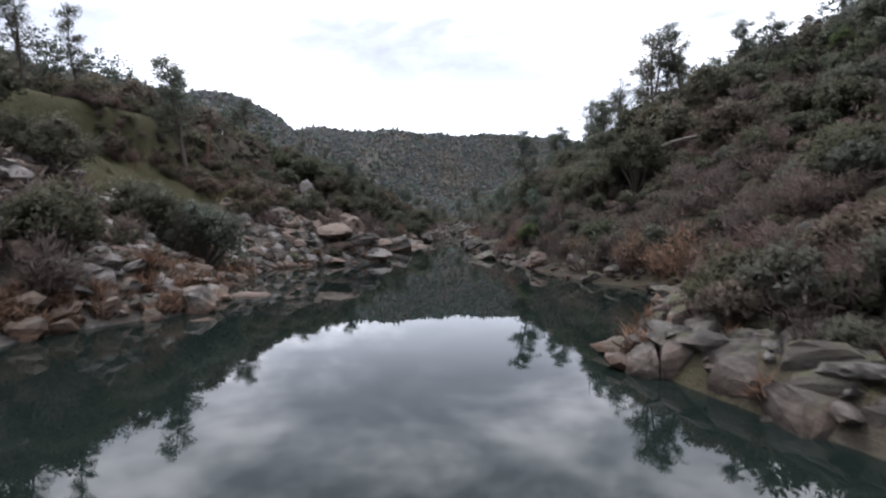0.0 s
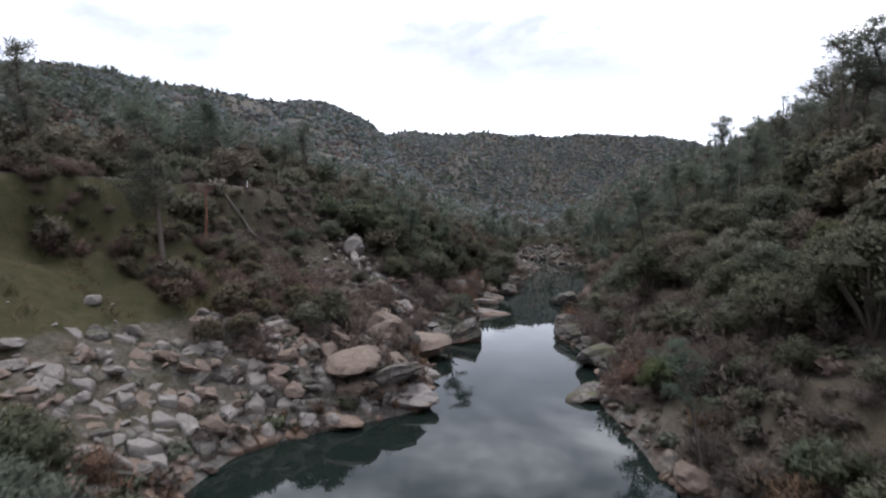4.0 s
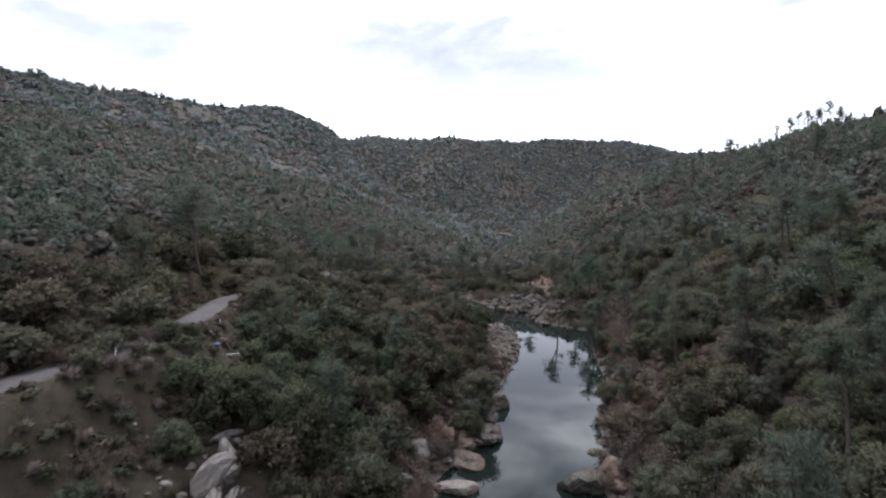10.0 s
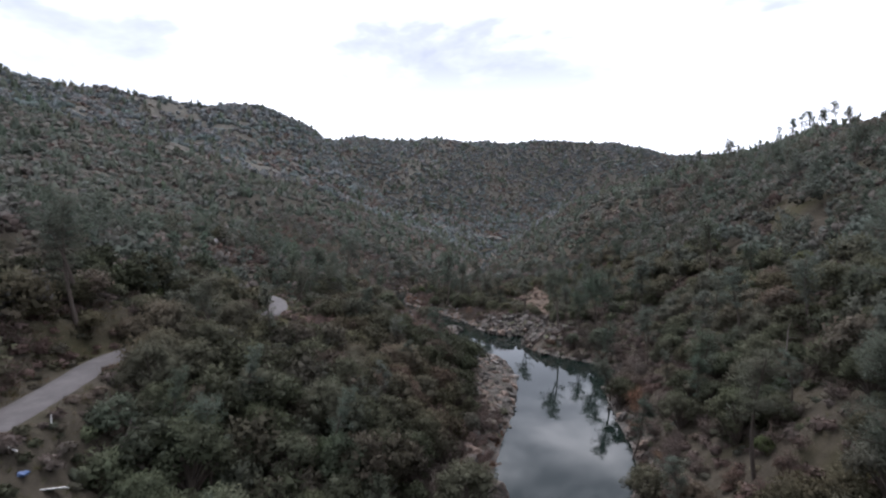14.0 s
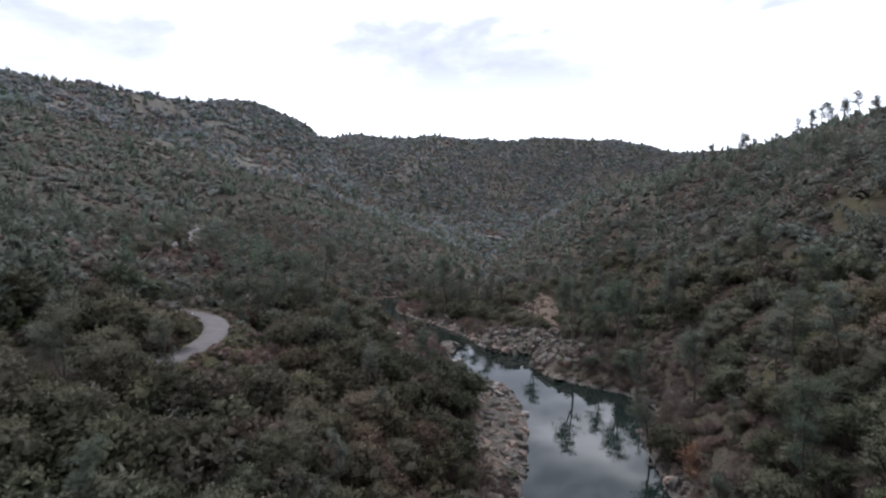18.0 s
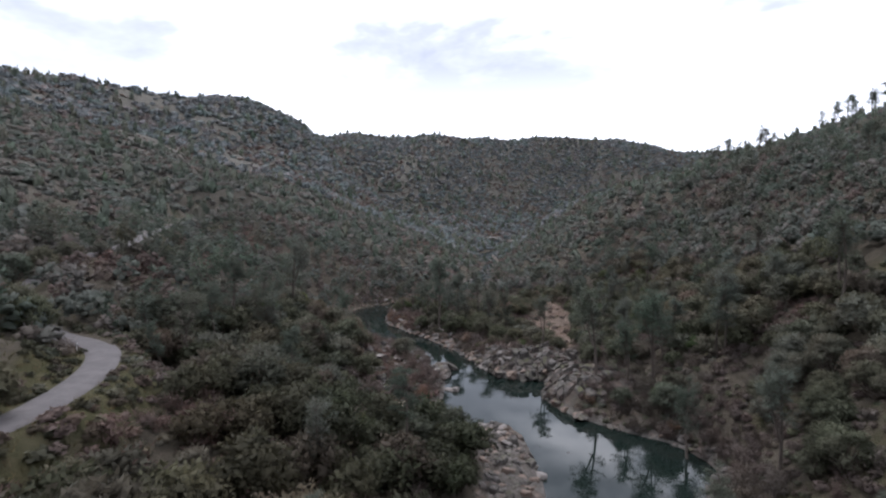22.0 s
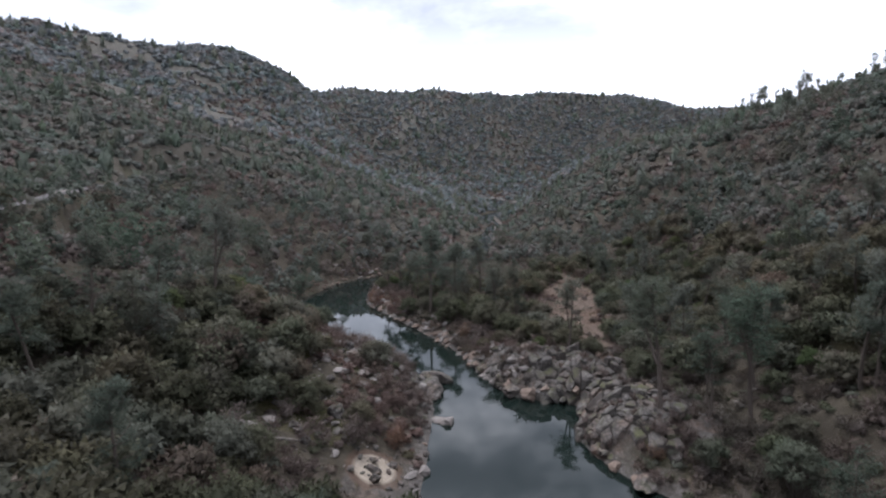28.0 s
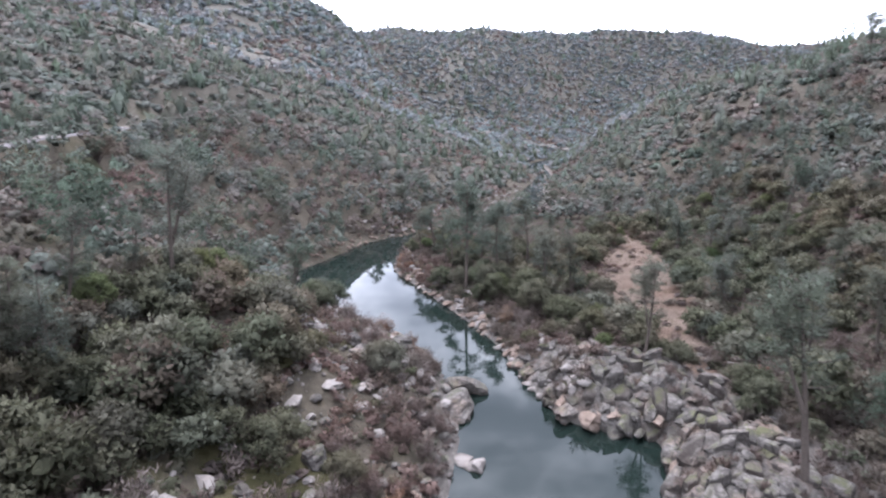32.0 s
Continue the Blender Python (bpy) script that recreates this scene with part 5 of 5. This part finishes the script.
dead_trunk("snag", [(-37.2, 141.5, -0.2), (-36.2, 143.2, 4.2)], 0.1, 0.04, DEAD, "pale leafless leaning trunk below the road", 4)
SNAG, LOG = "broken reddish snag standing among bare shrubs", "weathered fallen log lying on the slope"
dead_trunk("snag", [(-35.6, 85.8, -0.2), (-35.4, 85.7, 6.3)], 0.2, 0.09, RED_WOOD, SNAG, 3)
dead_trunk("snag", [(28.3, 110.8, -0.2), (28.6, 111.5, 13.5)], 0.13, 0.04, DEAD, "pale dead standing trunk on the steep slope", 4)
dead_trunk("snag", [(-35.7, 173.2, -0.2), (-35.8, 173.3, 2.8)], 0.2, 0.14, DEAD, "short pale broken stump on the slope", 1)
dead_trunk("snag", [(-32.2, 180.2, -0.2), (-32.1, 180.2, 3.4)], 0.2, 0.12, DEAD, "short pale broken stump on the slope", 1)
dead_trunk("snag", [(36, 178, -0.2), (36.6, 178.2, 6.5)], 0.18, 0.08, DEAD, "pale dead standing trunk on the steep slope", 3)
dead_trunk("fallen_log", [(-40.3, 96.6, 0.25), (-38.6, 98.2, 0.3), (-37.4, 99.2, 0.25), (-35.6, 100.4, 0.3), (-33.5, 100.6, 0.3), (-31.6, 101.5, 0.3)], 0.2, 0.1, DEAD, LOG, 3)
dead_trunk("fallen_log", [(16.3, 291.6, 1.6), (21.5, 294.2, 1.5)], 0.3, 0.2, RED_WOOD, "reddish fallen trunk across the granite blocks", 2)
dead_trunk("fallen_log", [(17.2, 296.5, 1.2), (19.5, 292.8, 1.6)], 0.16, 0.1, DEAD, "thin grey log on the granite blocks", 0)
dead_trunk("fallen_log", [(31, 277.5, 0.4), (36.5, 271, 0.5)], 0.22, 0.12, DEAD, LOG, 2)
dead_trunk("fallen_log", [(-33.5, 252.4, 0.3), (-29, 256, 0.3)], 0.2, 0.12, DEAD, "grey driftwood log on the gravel flat", 1)
dead_trunk("fallen_log", [(20, 335, 0.35), (31, 338.5, 0.35)], 0.18, 0.1, DEAD, "bleached log at the edge of the sandbar", 1)
dead_trunk("fallen_log", [(32.8, 66.6, 0.2), (31.5, 67.2, 2.0), (29.5, 67.6, 3.0), (27.0, 68, 3.4), (24.5, 68.4, 3.6)], 0.28, 0.14, DEAD, "bent dead trunk arching from the steep slope", 2)
dead_trunk("fallen_log", [(-37.0, 176, 0.3), (-31.5, 183, 0.4)], 0.2, 0.1, RED_WOOD, LOG, 1)
dead_trunk("fallen_log", [(44, 205, 0.5), (36, 208, 0.4)], 0.2, 0.1, DEAD, LOG, 1)
dead_trunk("fallen_log", [(40, 232, 0.5), (31, 236, 0.4)], 0.2, 0.1, DEAD, LOG, 2)


# ---- road furniture ----
def box(name, size, mat, parent, at, bevel=0.01, turn=0.0, label=""):
    bm = bmesh.new()
    bmesh.ops.create_cube(bm, size=1)
    bmesh.ops.scale(bm, vec=size, verts=bm.verts)
    bmesh.ops.bevel(bm, geom=bm.edges[:], offset=bevel, segments=1, affect="EDGES")
    me = bpy.data.meshes.new(name)
    bm.to_mesh(me)
    bm.free()
    me.materials.append(mat)
    return part(name, me, parent, label, pose(*at, 0, 0, turn))


GALVANISED = plain("galvanised_steel", (0.42, 0.43, 0.43), 0.45, 0.8)
TIMBER = plain("grey_timber", (0.20, 0.17, 0.14), 0.9)


for x, y, wide, tilt_, turn_, words in ((-36.6, 134.8, 1.7, 62, 20, "weathered white board lying on the grassy slope"), (-39.6, 134.3, 1.2, 48, -35, "dirty white panel lying beside the road")):
    board = new("white_board")
    board.matrix_world = pose(x, y, height_at(x, y) + 0.38, tilt_, 0, turn_)
    box("panel", (wide, 0.07, 0.95), WHITE, board, (0, 0, 0), 0.012)
    for q in (-0.32, 0.32):
        box("batten", (wide * 0.94, 0.05, 0.09), TIMBER, board, (0, 0.062, q), 0.006)
    tagged(board, words, "board", "boards by the road")
BLUE = plain("faded_blue_tarpaulin", (0.07, 0.11, 0.22), 0.6)
v, f = SPHERE[3]
fold = v * (1 + 0.16 * np.sin(v @ np.array([[5.0, 2, 7], [3, 8, 1], [6, 1, 4]])).sum(1))[:, None] * np.array([0.45, 0.32, 0.18])
tarp = new("tarpaulin", quick_mesh("tarpaulin", fold, f, BLUE, True))
tarp.matrix_world = pose(-38.2, 133.7, height_at(-38.2, 133.7) + 0.12, 0, 0, 30)
tagged(tarp, "crumpled faded blue tarpaulin lying on the slope", "tarpaulin")
for x, y in ((-40.7, 139.5), (-39.6, 118.0), (-57.5, 217), (-40.5, 104)):
    post_root = new("marker_post")
    post_root.matrix_world = pose(x, y, height_at(x, y))
    box("post", (0.11, 0.04, 1.15), WHITE, post_root, (0, 0, 0.5))
    box("reflector", (0.08, 0.012, 0.12), GALVANISED, post_root, (0, -0.028, 0.92), 0.003)
    tagged(post_root, "white roadside marker post with a reflector", "marker post", "marker posts")
rail_root = new("guardrail")
rail_root.matrix_world = pose(-150.5, 392, height_at(-150.5, 392) + 0.1, 0, 0, 28 + 90)
for q in range(5):
    box("post", (0.12, 0.12, 1.1), TIMBER, rail_root, (q * 2.0 - 4, 0, 0.4))
box("rail", (8.6, 0.06, 0.3), GALVANISED, rail_root, (0, -0.1, 0.75), 0.02)
tagged(rail_root, "short pale steel guardrail beside the upper road", "guardrail")

# pale cuts far up the valley and beside the upper road
for x, y, s_, k in ((-14, 1060, 9, 6), (-2, 1066, 7, 3), (24, 1085, 9, 6), (34, 1092, 6, 1), (-96, 948, 8, 3), (-104, 955, 6, 6), (-112, 962, 5, 1), (-126, 340, 1.6, 3), (-133, 350, 1.4, 0), (-122, 330, 1.3, 6), (-156, 402, 1.6, 1), (-151, 376, 2.6, 3), (-154, 381, 2.0, 1), (-148, 371, 1.8, 0), (-157, 385, 1.5, 5), (-119, 314, 2.2, 0), (-122, 318, 1.8, 3), (-1, 521, 2.2, 6), (2, 520, 1.6, 4)):
    boulder(x, y, s_, k, ROCK_PALE, 0.3, stretch=(1.6, 0.8, 0.8), label="bare pale rock face among the brush", group="pale cuts", name="pale_outcrop")


# ---- low growth ----
def tuft_shape(blades, height):
    foot = rng.normal(size=(blades, 3)) * np.array([0.16, 0.16, 0])
    up = np.tile([0, 0, 1.0], (blades, 1))
    return leaf_blades(foot, up, height, 0.05, 0.38)


TUFTS = [tuft_shape(9, 0.55), tuft_shape(11, 0.42), tuft_shape(8, 0.7)]
LOW_CLUMPS = [tri_clump(64, 0.7), tri_clump(60, 0.85), tri_clump(64, 0.6)]


def low_growth(name, p_, shapes, lo, hi, mat, label, category):
    zz = sheet(p_[:, 0], p_[:, 1])
    sel = zz > 0.1
    p_, zz = p_[sel], zz[sel]
    strew(name, shapes, np.column_stack([p_, zz - 0.05]), rng.uniform(lo, hi, len(p_)), turned(len(p_), 8), mat, label, category)


q_, zq, nq, lq, rq = scatter(-60, 64, -25, 430, 1.7)
open_q = open_ground(q_)
base_ok = (nq > 0.7) & (rq > 2.6) & ~open_q
pick = rng.random(len(q_))
low_growth("brown_undergrowth", q_[base_ok & (pick < 0.46)], LOW_CLUMPS, 0.45, 1.15, BRUSH, "low brown undergrowth on the canyon sides", "undergrowth")
low_growth("green_undergrowth", q_[base_ok & (pick > 0.46) & (pick < 0.72)], LOW_CLUMPS, 0.45, 1.1, OAK, "low grey-green undergrowth on the canyon sides", "undergrowth")
low_growth("dry_grass", np.concatenate([q_[(nq > 0.5) & (rq > 1.9) & (pick > 0.72) & (rng.random(len(q_)) < 0.6)], along(LINE_L, 36, 84, 1500, 8, 26, 1), along(LINE_R, 6, 34, 500, 2.5, 12, -1), np.column_stack([rng.uniform(2, 24, 500), rng.uniform(305, 405, 500)])]), TUFTS, 0.7, 1.5, BLADES, "tufts of winter grass", "grass")
verge = rng.integers(0, len(LINE_ROAD) - 1, 6000)
verge = LINE_ROAD[verge] + rng.uniform(-9, 9, (6000, 2))
verge = verge[(verge[:, 1] > 70) & (verge[:, 1] < 235) & (distance(verge[:, 0], verge[:, 1], LINE_ROAD) > 2.2)]
low_growth("verge_grass", verge[: len(verge) * 3 // 4], TUFTS, 0.6, 1.3, BLADES, "olive winter grass along the road verge", "grass")
low_growth("verge_brush", verge[len(verge) * 3 // 4 :], LOW_CLUMPS, 0.35, 0.9, DARK_OAK, "low dark shrubs along the road verge", "shrubs")
low_growth("rust_growth", np.concatenate([along(LINE_L, 0, 58, 260, 0.1, 3.0, 1), along(LINE_L, 60, 200, 110, 0.1, 2.0, 1), along(LINE_R, 6, 40, 40, 0.2, 5, -1)]), [brush_shape(0.9, 1.2, 90)[1], brush_shape(0.7, 1.0, 80)[1]], 0.5, 1.0, RUST, "rust-coloured reeds and brush at the waterline", "brush")
low_growth("slope_brush", np.concatenate([along(LINE_R, 10, 130, 760, 3, 44, -1), along(LINE_L, 60, 130, 160, 9, 40, 1)]), [brush_shape(1.8, 2.4, 620)[1], brush_shape(2.3, 2.6, 640)[1]], 0.55, 1.1, BRUSH, "leafless brown brush covering the steep slopes", "brush")
low_growth("slope_leaves", np.concatenate([along(LINE_R, 14, 130, 620, 3, 46, -1), along(LINE_L, 60, 130, 120, 9, 40, 1)]), MID_OAKS, 0.25, 0.6, OAK, "low olive evergreen shrubs between the brush", "shrubs")
low_growth("outcrop_brush", along(LINE_R, 4, 36, 110, 1.5, 12, -1), [brush_shape(0.9, 1.2, 160)[1], brush_shape(0.7, 1.0, 140)[1]], 0.5, 1.0, BRUSH, "dry brown weeds on the ledges", "weeds")
low_growth("sandbar_brush", np.column_stack([rng.normal(12, 7, 90), rng.uniform(306, 405, 90)]), LOW_CLUMPS, 0.4, 1.1, BRUSH, "scattered low brush on the sandbar", "brush")
low_growth("knoll_brush", np.column_stack([rng.uniform(2, 20, 110), rng.uniform(262, 304, 110)]), [brush_shape(1.4, 1.8, 160)[1], brush_shape(1.0, 1.5, 140)[1]], 0.5, 1.1, BRUSH, "leafless brush in the cracks of the knoll", "brush")
low_growth("flat_brush", np.column_stack([rng.uniform(15, 46, 240), rng.uniform(222, 306, 240)]), LOW_BRUSH, 0.6, 1.2, BRUSH, "bare grey-brown brush on the east flat", "brush")
low_growth("island_brush", np.column_stack([rng.uniform(-44, 6, 500), rng.uniform(400, 458, 500)]), LOW_CLUMPS, 0.4, 0.9, BRUSH, "low brown brush on the rocky neck of land", "brush")
low_growth("channel_brush", np.concatenate([along(LINE_L, 400, 600, 420, 1, 11, 1), along(LINE_R, 400, 600, 360, 1, 11, -1)]), LOW_CLUMPS, 0.5, 1.2, BRUSH, "low grey-brown brush along the upper channel", "brush")
low_growth("bank_brush", np.concatenate([along(LINE_R, 25, 260, 330, 0.6, 6, -1), along(LINE_L, 70, 205, 200, 1.0, 9, 1), along(LINE_R, 286, 440, 200, 1, 9, -1)]), [brush_shape(2.2, 2.4, 130)[1], brush_shape(1.7, 2.2, 110)[1]], 0.6, 1.25, BRUSH, "leafless grey-brown brush along the banks", "brush")
